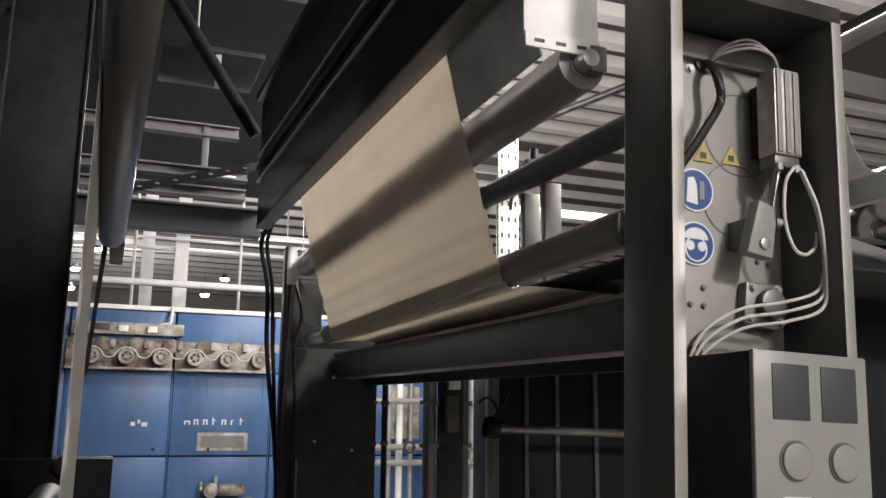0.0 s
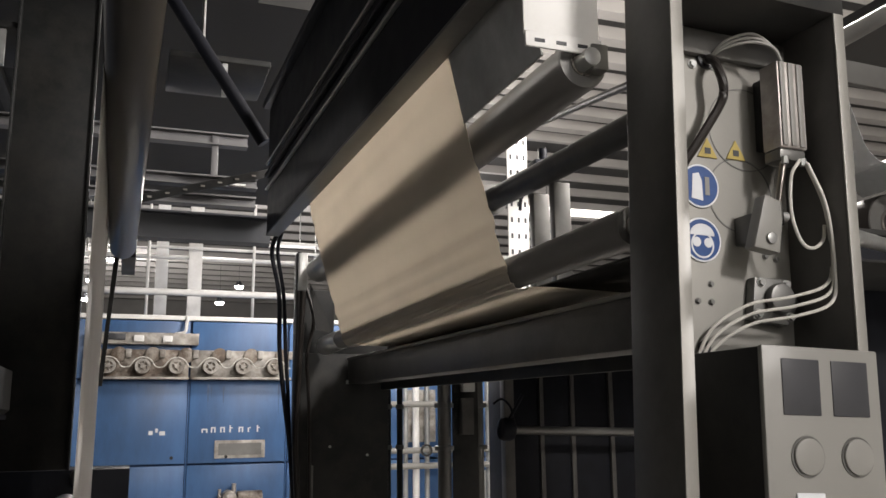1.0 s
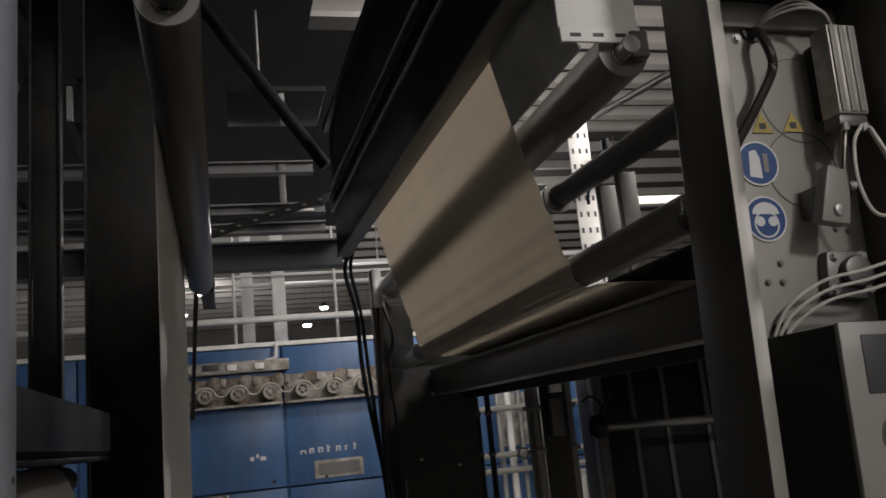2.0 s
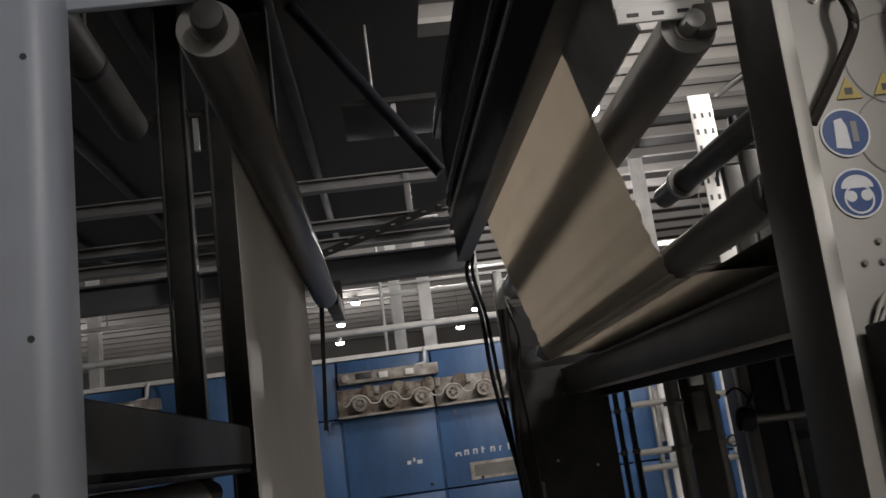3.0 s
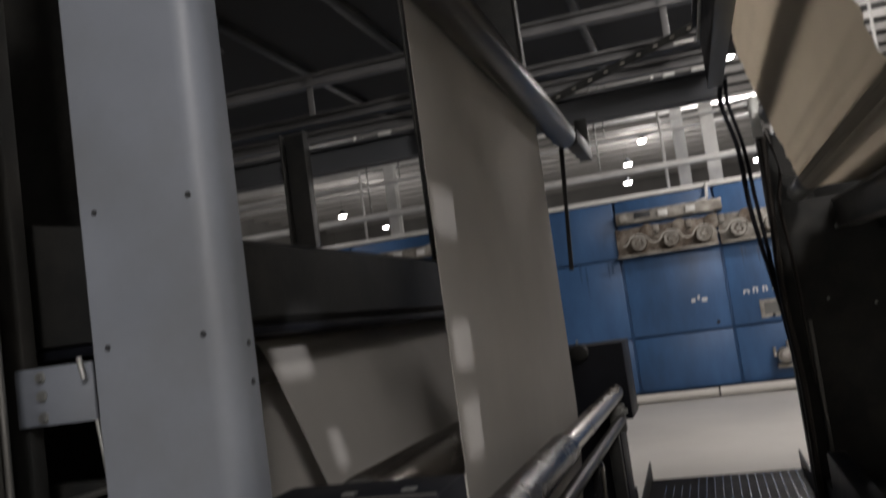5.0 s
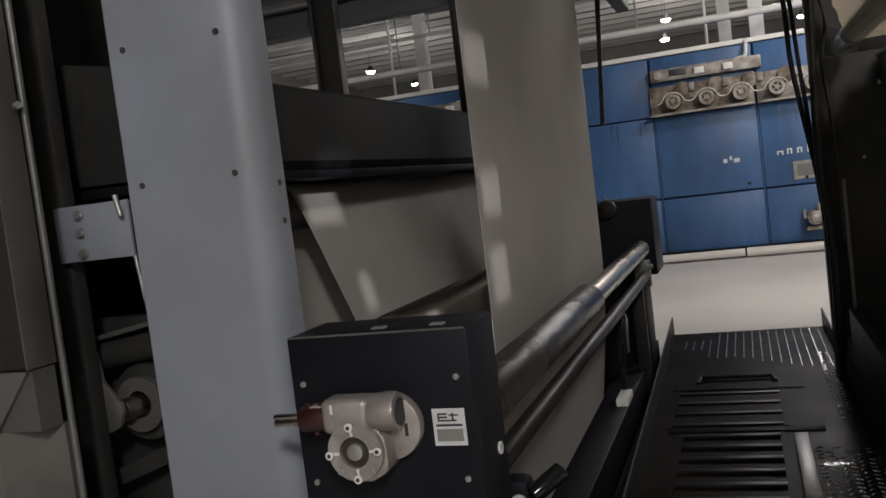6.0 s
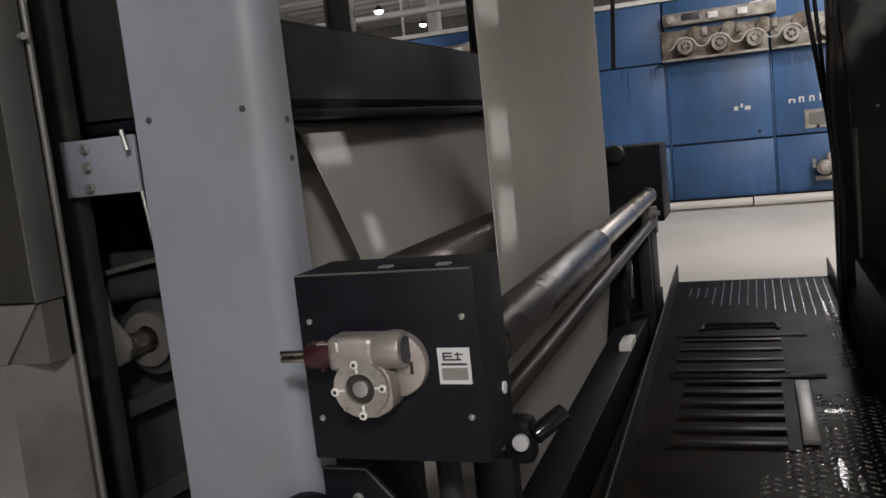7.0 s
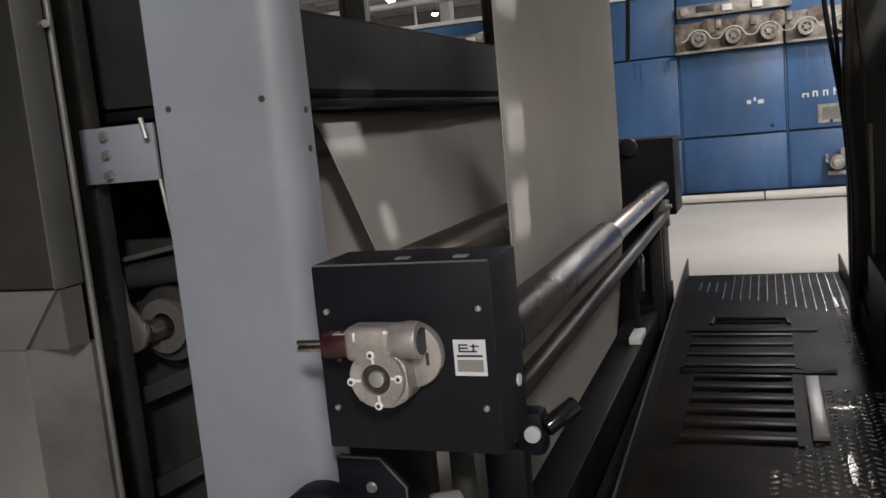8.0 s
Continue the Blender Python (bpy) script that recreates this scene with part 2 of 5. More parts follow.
def web(path, y0, y1, wave=0.004, cols=40, thick=0.0012, seed=0, ridge=0.0):
    """A sheet of cloth along a path in x and z, from y0 to y1, with slight slack across it."""
    pts = smoothed([(x, 0, z) for x, z in path], 7)
    one = bmesh.new()
    front, back = [], []
    for i, p in enumerate(pts):
        d = (pts[min(i + 1, len(pts) - 1)] - pts[max(i - 1, 0)]).normalized()
        nrm = Vector((d.z, 0, -d.x))
        free = math.sin(math.pi * i / (len(pts) - 1))
        f, g = [], []
        for j in range(cols + 1):
            y = y0 + (y1 - y0) * j / cols
            s = wave * free * (noise.noise((y * 2.2 + seed, i * 0.02, seed)) + 0.4 * noise.noise((y * 7 + seed, i * 0.03, 3)))
            s += ridge * free * noise.noise((i * 0.55 + seed, y * 0.25, 8.0))
            c = Vector((p.x, y, p.z)) + nrm * s
            f.append(one.verts.new(c + nrm * thick / 2))
            g.append(one.verts.new(c - nrm * thick / 2))
        front.append(f)
        back.append(g)
    for i in range(len(pts) - 1):
        for j in range(cols):
            one.faces.new((front[i][j], front[i][j + 1], front[i + 1][j + 1], front[i + 1][j]))
            one.faces.new((back[i][j], back[i + 1][j], back[i + 1][j + 1], back[i][j + 1]))
        for j in (0, cols):
            one.faces.new((front[i][j], front[i + 1][j], back[i + 1][j], back[i][j]))
    bmesh.ops.recalc_face_normals(one, faces=one.faces[:])
    return one


def cloth(path, y0, y1, wave, cols, material, label, seed=0, ridge=0.0):
    """A running cloth web with its two woven edges."""
    t = thing("cloth_web", (path[-1][0], (y0 + y1) / 2, path[-1][1]), label, "cloth", "cloth webs")
    part("web", web(path, y0 + 0.012, y1 - 0.012, wave, cols, seed=seed, ridge=ridge), material, t)
    for a in (y0, y1 - 0.012):
        part("selvedge", web(path, a, a + 0.012, wave, 2, 0.0018, seed=seed, ridge=ridge), material, t, "denser woven edge")
    return t


def bolt(name, at, way, r, parent, material=None, label=""):
    """A hexagon bolt head on a washer."""
    at, way = Vector(at), Vector(way)
    bm = cyl(at, at + way * r * 0.3, r * 1.35, seg=16)
    cyl(at + way * r * 0.3, at + way * r * 1.1, r, bm, seg=6)
    return part(name, bm, material or STEEL, parent, label)


spinning = []


def roller(name, x, z, y0, y1, r, material, label, group, shaft=0.02, skew=0.0):
    """A roller that turns about its axis; its own space has the axis along y through the origin."""
    ob = new(name)
    tagged(ob, label, "roller", group)
    L = y1 - y0
    drum = new("drum", mesh(cyl((0, 0, 0), (0, L, 0), r, seg=40, bevel=0.004), "drum", material))
    drum.parent = ob
    cap = new("end_cap", mesh(ring((0, -0.004, 0), (0, 0.012, 0), r * 0.97, r * 0.52), "end_cap", DULL))
    cap2 = new("bore_ring", mesh(ring((0, -0.007, 0), (0, 0.012, 0), r * 0.52, r * 0.42), "bore_ring", CHROME))
    cap2.parent = ob
    cap.parent = ob
    tagged(cap, "dull steel ring on the roller's end")
    bore = new("journal", mesh(cyl((0, -0.05, 0), (0, L + 0.05, 0), shaft, seg=20, bevel=0.002), "journal", STEEL))
    bore.parent = ob
    spinning.append((ob, x, y0, z, r, skew))
    ob.location = (x, y0, z)
    return ob


# ---- the hall ----
setting("floor", bx(-14, 14, -6, 34, FLOOR - 0.2, FLOOR), CONC, "pale worn concrete factory floor", "floor")
setting("wall_north", bx(-14, 14, 34, 34.3, FLOOR, 7), WALLM, "grimy plastered far hall wall", "wall")
# unseen south wall with an added light mask: panes 0.28 wide, 0.19 high
def pane_at(y, z):
    """The x and z in the south wall from which the daylight reaches the height z at y on the hanging cloth."""
    far = (y + 5.98) / 0.9
    return far, z + 0.36 * far


PANES = [(*pane_at(y, z), w, h) for y, z, h, w in ((2.425, 1.475, 0.058, 0.16), (2.43, 1.262, 0.07, 0.16), (1.965, 1.705, 0.085, 0.13), (2.07, 1.385, 0.055, 0.055), (2.4, 1.82, 0.06, 0.15))]
# heights are taken along the slope of the mask's bars
PANES = [(x, z - 0.36 * (x - PANES[0][0]), w, h) for x, z, w, h in PANES]
wx = [min(p[0] for p in PANES) - 0.5, max(p[0] for p in PANES) + 0.5]
wz = [min(p[1] for p in PANES) - 0.5, max(p[1] for p in PANES) + 0.5]
bm = bx(-14, wx[0], -6.3, -6, FLOOR, 7)
bx(wx[1], 14, -6.3, -6, FLOOR, 7, 0, bm)
bx(wx[0], wx[1], -6.3, -6, FLOOR, wz[0], 0, bm)
bx(wx[0], wx[1], -6.3, -6, wz[1], 7, 0, bm)
setting("wall_south", bm, WALLM, "grimy plastered hall wall with a gap for the light mask", "wall")
bm = bmesh.new()
xs = sorted({wx[0] - 0.7, wx[1] + 0.7, *(round(p[0] - p[2], 4) for p in PANES), *(round(p[0] + p[2], 4) for p in PANES)})
zs = sorted({wz[0] - 1.1, wz[1] + 1.1, *(round(p[1] - p[3], 4) for p in PANES), *(round(p[1] + p[3], 4) for p in PANES)})
for xa, xb in zip(xs, xs[1:]):
    for za, zb in zip(zs, zs[1:]):
        cx, cz = (xa + xb) / 2, (za + zb) / 2
        if not any(abs(cx - p[0]) < p[2] and abs(cz - p[1]) < p[3] for p in PANES):
            bx(xa, xb, -5.995, -5.965, za, zb, 0, bm)
# the mask slopes with the sun, so the patch edges fall level
for v in bm.verts:
    v.co.z += 0.36 * (v.co.x - PANES[0][0])
setting("light_mask", bm, WALLM, "unseen mask with openings added for the light patches", "window")
setting("wall_west", bx(-14.3, -14, -6.3, 34.3, FLOOR, 7), WALLM, "grimy plastered hall wall", "wall")
setting("wall_east", bx(14, 14.3, -6.3, 34.3, FLOOR, 7), WALLM, "grimy plastered hall wall", "wall")
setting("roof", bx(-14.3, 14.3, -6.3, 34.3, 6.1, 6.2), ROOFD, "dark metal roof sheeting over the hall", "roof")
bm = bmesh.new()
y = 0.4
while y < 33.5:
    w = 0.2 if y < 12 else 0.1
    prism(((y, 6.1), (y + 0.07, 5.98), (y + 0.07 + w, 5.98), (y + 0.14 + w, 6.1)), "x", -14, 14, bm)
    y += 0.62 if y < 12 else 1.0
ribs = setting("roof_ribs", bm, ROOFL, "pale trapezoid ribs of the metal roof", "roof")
ribs["kind"] = "stuff"

# dark service deck over the aisle, with its cross beams
bm = bx(-5.5, 0.78, -1.5, 11.2, 4.3, 4.4)
bx(0.78, 2.0, 5.6, 11.2, 4.3, 4.4, 0, bm)
setting("ceiling", bm, ROOFD, "dark sheet-metal service deck over the aisle", "ceiling")


def cross_beam(yy, z, h, label, material, x0=-4.6, x1=0.86, depth=0.1, hanger=()):
    t = thing("ceiling_beam", (0, yy, z), label, "beam", "cross beams under the deck")
    bm = bx(x0, x1, yy, yy + 0.012, z, z + h)
    bx(x0, x1, yy - depth / 2, yy + depth / 2, z - 0.012, z, 0, bm)
    bx(x0, x1, yy - depth / 2, yy + depth / 2, z + h, z + h + 0.012, 0, bm)
    part("flange_beam", bm, material, t)
    for hx, hz in hanger:
        part("hanger", bx(hx - 0.025, hx + 0.025, yy - 0.02, yy - 0.004, hz, z + h, 0.003), material, t)
    return t


cross_beam(6.6, 3.6, 0.07, "pale grey steel beam hung under the dark deck", RAILP, hanger=((0.62, 3.3), (-2.2, 3.28)))
cross_beam(6.0, 3.12, 0.05, "thin pale steel rail under the dark deck", RAILP)
cross_beam(6.05, 3.0, 0.05, "thin pale steel rail under the dark deck", RAILP)
cross_beam(5.3, 2.6, 0.14, "grey-blue steel beam joining the two machine frames", BEAMG, -4.6, 0.86, 0.12)
cross_beam(4.2, 4.0, 0.2, "grey steel joist under the dark deck", BEAMG)
cross_beam(2.6, 4.0, 0.2, "grey steel joist under the dark deck", BEAMG)
for x0, yy, wide in ((0.22, 5.05, 0.58), (-0.95, 4.95, 0.7), (-3.2, 4.95, 0.85)):
    t = thing("duct_panel", (x0, yy, 3.55), "dull grey sheet-metal panel hung under the deck", "panel", "panels under the deck")
    part("sheet", bx(x0, x0 + wide, yy, yy + 0.6, 3.62, 3.66, 0.01), DARK, t)
    part("strap", bx(x0 + 0.3, x0 + 0.33, yy + 0.02, yy + 0.05, 3.42, 3.62), STEEL, t)
    part("rod", cyl((x0 + 0.2, yy + 0.3, 3.66), (x0 + 0.2, yy + 0.3, 4.3), 0.012, seg=10), STEEL, t)

for x in (-0.15, -1.0, -1.9, -2.9):
    single("ceiling_joist", bx(x - 0.04, x + 0.04, -1.4, 11.0, 4.222, 4.299, 0.004), DARK, "dark steel joist running under the deck", "beam", "joists under the deck")
t = thing("overhead_strut", (0.4, 5.0, 3.7), "dark diagonal steel strut under the deck", "strut")
part("bar", cyl((-0.02, 5.0, 4.3), (0.76, 4.97, 3.12), 0.04, seg=14), BLACK, t)
# white piece paints the light that falls on the rail's end
single("lit_rail_end", bx(0.65, 0.78, 5.95, 5.972, 3.108, 3.135, 0.003), WHITE, "small white plate standing for the lit end of the rail", "plate")
# slotted diagonal brace between the frames
t = thing("diagonal_brace", (0.0, 5.2, 2.7), "dark slotted steel angle set diagonally under the rails", "brace")
bm = bmesh.new()
a, b = Vector((-0.1, 5.15, 2.72)), Vector((0.84, 5.15, 3.0))
prism(((a.x, a.z), (b.x, b.z), (b.x, b.z + 0.05), (a.x, a.z + 0.05)), "y", 5.236, 5.243, bm)
part("angle", bm, DARK, t)
for k in range(9):
    c = a.lerp(b, (k + 0.6) / 9.6)
    part("slot", bx(c.x - 0.012, c.x + 0.012, 5.2325, 5.2355, c.z + 0.02, c.z + 0.03), GRIME, t)


def lamp_fixture(at, watts, tint, lit=True):
    x, y, z = at
    t = thing("high_bay_lamp", (x, y, z), "glowing white high-bay lamp hung from the roof, a few added", "lamp", "hall lamps")
    part("housing", cyl((x, y, z + 0.05), (x, y, z + 0.2), 0.12, seg=20, r2=0.05), INK, t)
    part("lens", cyl((x, y, z - 0.01), (x, y, z + 0.05), 0.09, seg=20, r2=0.125), LAMPM, t, "bright white lens")
    part("cord", cyl((x, y, z + 0.24), (x, y, 6.1), 0.006, seg=6), INK, t)
    if lit:
        d = bpy.data.lights.new("lamp_light", "POINT")
        d.energy, d.color, d.shadow_soft_size = watts, tint, 0.7 if watts > 900 else 0.35
        ob = new("lamp_light", d)
        ob.location = (x, y, z - 0.45)


for at, watts, tint in LAMPS:
    lamp_fixture(at, watts, tint)
for at in ((-10.5, 30.8, 5.45), (2.94, 25, 5.26), (2.45, 25.3, 4.82), (-0.97, 25, 5.28), (-1.06, 25.2, 4.79)):
    lamp_fixture(at, 0, (1, 1, 1), False)

# short tube lights under the deck
for x0, x1 in ((-1.72, -1.58), (-1.52, -1.49)):
    t = thing("tube_light", (x0, 4.55, 3.92), "short glowing tube light under the dark deck", "lamp", "tube lights")
    part("tube", cyl((x0, 4.55, 3.9), (x1, 4.55, 3.9), 0.009, seg=10), LAMPM, t, "bright white tube")
    part("housing", bx(x0, x1, 4.53, 4.57, 3.91, 3.94, 0.003), DARK, t)
    part("hanger", cyl(((x0 + x1) / 2, 4.55, 3.94), ((x0 + x1) / 2, 4.55, 4.3), 0.005, seg=6), DARK, t)

# pipes and columns beyond the blue machine
for yy, z, r in ((12.9, 3.36, 0.05), (14.5, 4.15, 0.035), (16, 4.75, 0.05)):
    t = thing("ceiling_pipe", (0, yy, z), "long pale pipe run hung above the blue machine", "pipe", "pipe runs above the machine")
    part("tube", cyl((-11, yy, z), (9, yy, z), r, seg=12), WHITE, t)
    for x in (-8, -4.2, -0.6, 3, 6.6):
        part("hanger", cyl((x, yy, z), (x, yy, 6.1), 0.012, seg=8), DULL, t)
for x, yy in ((1.0, 14.0), (0.55, 15.5), (-5.3, 17.2), (-4.9, 16.0), (5.0, 14.5), (-9.5, 16)):
    t = thing("column", (x, yy, FLOOR), "pale steel column carrying the hall roof", "column", "roof columns")
    bm = bx(x - 0.1, x + 0.1, yy - 0.09, yy - 0.075, FLOOR, 6.1)
    bx(x - 0.1, x + 0.1, yy + 0.075, yy + 0.09, FLOOR, 6.1, 0, bm)
    bx(x - 0.008, x + 0.008, yy - 0.075, yy + 0.075, FLOOR, 6.1, 0, bm)
    part("shaft", bm, WHITE, t)
    part("base_plate", bx(x - 0.16, x + 0.16, yy - 0.16, yy + 0.16, FLOOR, FLOOR + 0.02), DULL, t)
for x0, x1, yy, z in ((0.3, 3.4, 13.6, 4.3), (-7.2, -4.6, 13.6, 4.2)):
    t = thing("pipe_rack", (x0, yy, z), "pale tubular rack hung above the blue machine", "rack", "racks above the machine")
    for k in range(3):
        part("rail", cyl((x0, yy + 0.2 * k, z - 0.12 * k), (x1, yy + 0.2 * k, z - 0.12 * k), 0.025, seg=8), WHITE, t)
    for k in range(3):
        xx = x0 + (x1 - x0) * k / 2
        part("post", cyl((xx, yy, 2.95), (xx, yy, 6.05), 0.022, seg=8), WHITE, t)

# ---- blue finishing machine at the aisle's end ----
blue = thing("stenter_machine", (0, FACADE, FLOOR), "large blue painted textile finishing machine with stained panels", "machine")
part("body", bx(-10, 7, FACADE + 0.06, FACADE + 2.4, FLOOR, 2.86, 0.01), BLUED, blue)
part("top_trim", bx(-10, 7, FACADE - 0.03, FACADE + 0.25, 2.862, 2.92, 0.006), WHITE, blue, "pale folded edge along the top")
seams = [-0.42 + 1.28 * k for k in range(-7, 6)]
for xa, xb in zip(seams, seams[1:]):
    for z0, z1 in ((0.30, 1.0), (1.025, 2.08), (2.1, 2.85)):
        bm = bx(xa + 0.016, xb - 0.016, FACADE, FACADE + 0.06, z0, z1, 0.008)
        part("panel", bm, BLUE, blue)
    part("seam_strip", bx(xa - 0.008, xa + 0.008, FACADE + 0.015, FACADE + 0.06, 0.3, 2.08, 0.003), BLUE, blue)
random.seed(11)
for k in range(26):
    x = random.uniform(-3.8, 2.6)
    z1 = random.uniform(2.0, 2.075)
    L = random.uniform(0.08, 0.45)
    w = random.uniform(0.006, 0.022)
    part("grime_run", prism(((x - w, z1), (x + w, z1), (x + w * 0.5, z1 - L * 0.6), (x + w * 0.15, z1 - L), (x - w * 0.2, z1 - L * 0.8), (x - w * 0.7, z1 - L * 0.4)), "y", FACADE - 0.0012, FACADE - 0.0002), BLUEG, blue, "dark run of old grease")
part("plinth", bx(-10, 7, FACADE + 0.02, FACADE + 0.3, FLOOR, 0.295), DARK, blue)
for x in (0.68, 1.36):
    part("door_latch", cyl((x, FACADE - 0.012, 1.1), (x, FACADE, 1.1), 0.022, seg=12), DARK, blue)
part("base_pipe", cyl((-10, FACADE - 0.12, 0.235), (0.55, FACADE - 0.12, 0.235), 0.05, seg=14), CONC, blue, "pale floor-level pipe")
part("base_pipe", cyl((0.57, FACADE - 0.13, 0.235), (7, FACADE - 0.13, 0.235), 0.055, seg=14), CONC, blue, "pale floor-level pipe")
for k, (w, h) in enumerate(((0.075, 0.05), (0.06, 0.07), (0.06, 0.07), (0.04, 0.09), (0.06, 0.07), (0.035, 0.06), (0.04, 0.09))):
    x = 1.04 + k * 0.118
    if w > 0.05:
        for dx in (0, w - 0.018):
            part("letter_bar", bx(x + dx, x + dx + 0.018, FACADE - 0.004, FACADE, 1.41, 1.41 + h), SIGNW, blue, "worn white lettering bar")
        part("letter_bar", bx(x + 0.0185, x + w - 0.0185, FACADE - 0.004, FACADE, 1.41 + h - 0.016, 1.41 + h), SIGNW, blue, "worn white lettering bar")
    else:
        part("letter_bar", bx(x, x + 0.018, FACADE - 0.004, FACADE, 1.41, 1.41 + h), SIGNW, blue, "worn white lettering bar")
        part("letter_bar", bx(x + 0.0185, x + w, FACADE - 0.004, FACADE, 1.46, 1.475), SIGNW, blue, "worn white lettering bar")
for x, w, z in ((0.39, 0.05, 1.39), (0.47, 0.03, 1.42), (0.52, 0.07, 1.385)):
    part("letter_bar", bx(x, x + w, FACADE - 0.004, FACADE, z, z + 0.05), SIGNW, blue, "worn white lettering bar")
np_ = part("name_plate", bx(1.21, 1.86, FACADE - 0.012, FACADE, 1.08, 1.31, 0.006), GRIME, blue, "pale framed name plate")
part("plate_field", bx(1.26, 1.81, FACADE - 0.016, FACADE - 0.0125, 1.12, 1.27), DULL, np_)

# row of circulation motors along the blue machine
for x0, n, tone in ((-0.44, 3, RUST), (0.87, 3, GRIME), (-4.1, 3, RUST)):
    x1 = x0 + 0.43 * n - 0.01
    t = thing("motor_bank", (x0, FACADE, 2.09), "grimy bank of motors with looped cables on the blue machine", "motor bank", "motor banks")
    part("back_plate", bx(x0, x1, FACADE - 0.05, FACADE - 0.001, 2.09, 2.47, 0.008), RUST if tone is RUST else GRIME, t)
    part("ledge", bx(x0, x1, FACADE - 0.2, FACADE - 0.05, 2.085, 2.115, 0.005), GRIME, t)
    for k in range(n):
        x = x0 + (0.3 if x0 < 0.5 else 0.235) + 0.412 * k
        mo = part("motor", cyl((x, FACADE - 0.05, 2.25), (x, FACADE - 0.2, 2.25), 0.1, seg=20, bevel=0.012), RUST, t, "round grimy electric motor")
        part("fan_cover", ring((x, FACADE - 0.2, 2.25), (x, FACADE - 0.225, 2.25), 0.095, 0.06, seg=20), GRIME, mo)
        part("hub", cyl((x, FACADE - 0.2, 2.25), (x, FACADE - 0.235, 2.25), 0.03, seg=12), GRIME, mo)
        for q in range(5):
            an = q * 2 * math.pi / 5
            part("spoke", cyl((x, FACADE - 0.215, 2.25), (x + 0.062 * math.cos(an), FACADE - 0.215, 2.25 + 0.062 * math.sin(an)), 0.009, seg=6), GRIME, mo)
        part("duct_disc", cyl((x + 0.12, FACADE - 0.05, 2.4), (x + 0.12, FACADE - 0.09, 2.4), 0.1, seg=20, bevel=0.008), RUST, t, "round brown duct cover")
        part("terminal_box", bx(x + 0.2, x + 0.27, FACADE - 0.12, FACADE - 0.05, 2.36, 2.47, 0.008), GRIME, t)
        part("cable", hose(((x - 0.206, FACADE - 0.2, 2.235), (x - 0.15, FACADE - 0.22, 2.25), (x - 0.09, FACADE - 0.235, 2.33), (x, FACADE - 0.24, 2.36), (x + 0.09, FACADE - 0.235, 2.33), (x + 0.15, FACADE - 0.22, 2.25), (x + 0.206, FACADE - 0.2, 2.235)), 0.0085, n=5), CABLE, t, "pale looped cable")
for x0, x1 in ((-0.4, 0.95), (-4.1, -2.75)):
    t = thing("trunking_unit", (x0, FACADE, 2.52), "pale metal cable trunk with small boxes and a bent conduit", "trunking", "cable trunks")
    part("channel", bx(x0, x1, FACADE - 0.14, FACADE - 0.001, 2.53, 2.68, 0.008), GRIME, t)
    part("slot_box", bx(x0 + 0.24, x0 + 0.45, FACADE - 0.16, FACADE - 0.14, 2.58, 2.66, 0.004), INK, t)
    for dx in (0.55, 0.9):
        part("small_box", bx(x0 + dx, x0 + dx + 0.12, FACADE - 0.19, FACADE - 0.14, 2.56, 2.64, 0.006), WHITE, t)
    part("gauge", cyl((x0 + 0.1, FACADE - 0.14, 2.6), (x0 + 0.1, FACADE - 0.2, 2.6), 0.05, seg=16), GRIME, t)
    part("conduit", hose(((x1 - 0.3, FACADE - 0.09, 2.67), (x1 - 0.18, FACADE - 0.09, 2.7), (x1 - 0.16, FACADE - 0.09, 2.8), (x1 - 0.15, FACADE - 0.05, 2.9)), 0.022), WHITE, t, "white bent conduit")

# pump set in front of the blue machine
t = thing("pump", (1.7, FACADE, 0.6), "small pale pump with valves on the blue machine", "pump")
part("housing", cyl((1.4, FACADE - 0.02, 0.6), (1.4, FACADE - 0.26, 0.6), 0.09, seg=20, bevel=0.015), GRIME, t)
part("front_cap", cyl((1.4, FACADE - 0.26, 0.6), (1.4, FACADE - 0.29, 0.6), 0.05, seg=18, bevel=0.006), ALU, t)
part("bracket", bx(1.3, 1.95, FACADE - 0.16, FACADE - 0.001, 0.44, 0.49, 0.005), GRIME, t)
part("motor", cyl((1.5, FACADE - 0.14, 0.6), (1.82, FACADE - 0.14, 0.6), 0.075, seg=20, bevel=0.012), RUST, t)
part("valve", cyl((1.46, FACADE - 0.14, 0.62), (1.46, FACADE - 0.14, 0.77), 0.03, seg=12), ALU, t)
part("lever", bx(1.27, 1.31, FACADE - 0.1, FACADE - 0.06, 0.58, 0.7, 0.008), GRIME, t)
part("stub", cyl((1.28, FACADE - 0.1, 0.61), (1.36, FACADE - 0.1, 0.6), 0.022, seg=10), ALU, t)

# ---- raised walkway ----
WX0, WX1, WZ = 0.06, 1.02, 0.31
walkway = thing("walkway", (0.5, 3, FLOOR), "dark oily tread-plate walkway with upstand edges between the machines", "walkway")
part("deck", bx(WX0, WX1, 0.6, 6.25, WZ - 0.05, WZ), WET, walkway)
for xa, xb in ((0.205, 0.054), (WX1, WX1)):
    part("kick_plate", prism(((xa - 0.005, 0.6), (xa + 0.005, 0.6), (xb + 0.005, 6.4), (xb - 0.005, 6.4)), "z", FLOOR, WZ + 0.1), DARK, walkway, "thin dark upstand plate")
    # paler strip paints the highlight along the dark plate's upper edge
    part("kick_edge", prism(((xa - 0.003, 0.6), (xa + 0.003, 0.6), (xb + 0.003, 6.4), (xb - 0.003, 6.4)), "z", WZ + 0.1, WZ + 0.103), FRAME, walkway, "pale upper edge")
part("end_plate", bx(WX0 + 0.006, WX1 - 0.006, 6.25, 6.27, FLOOR, WZ + 0.004), DARK, walkway)
random.seed(4)
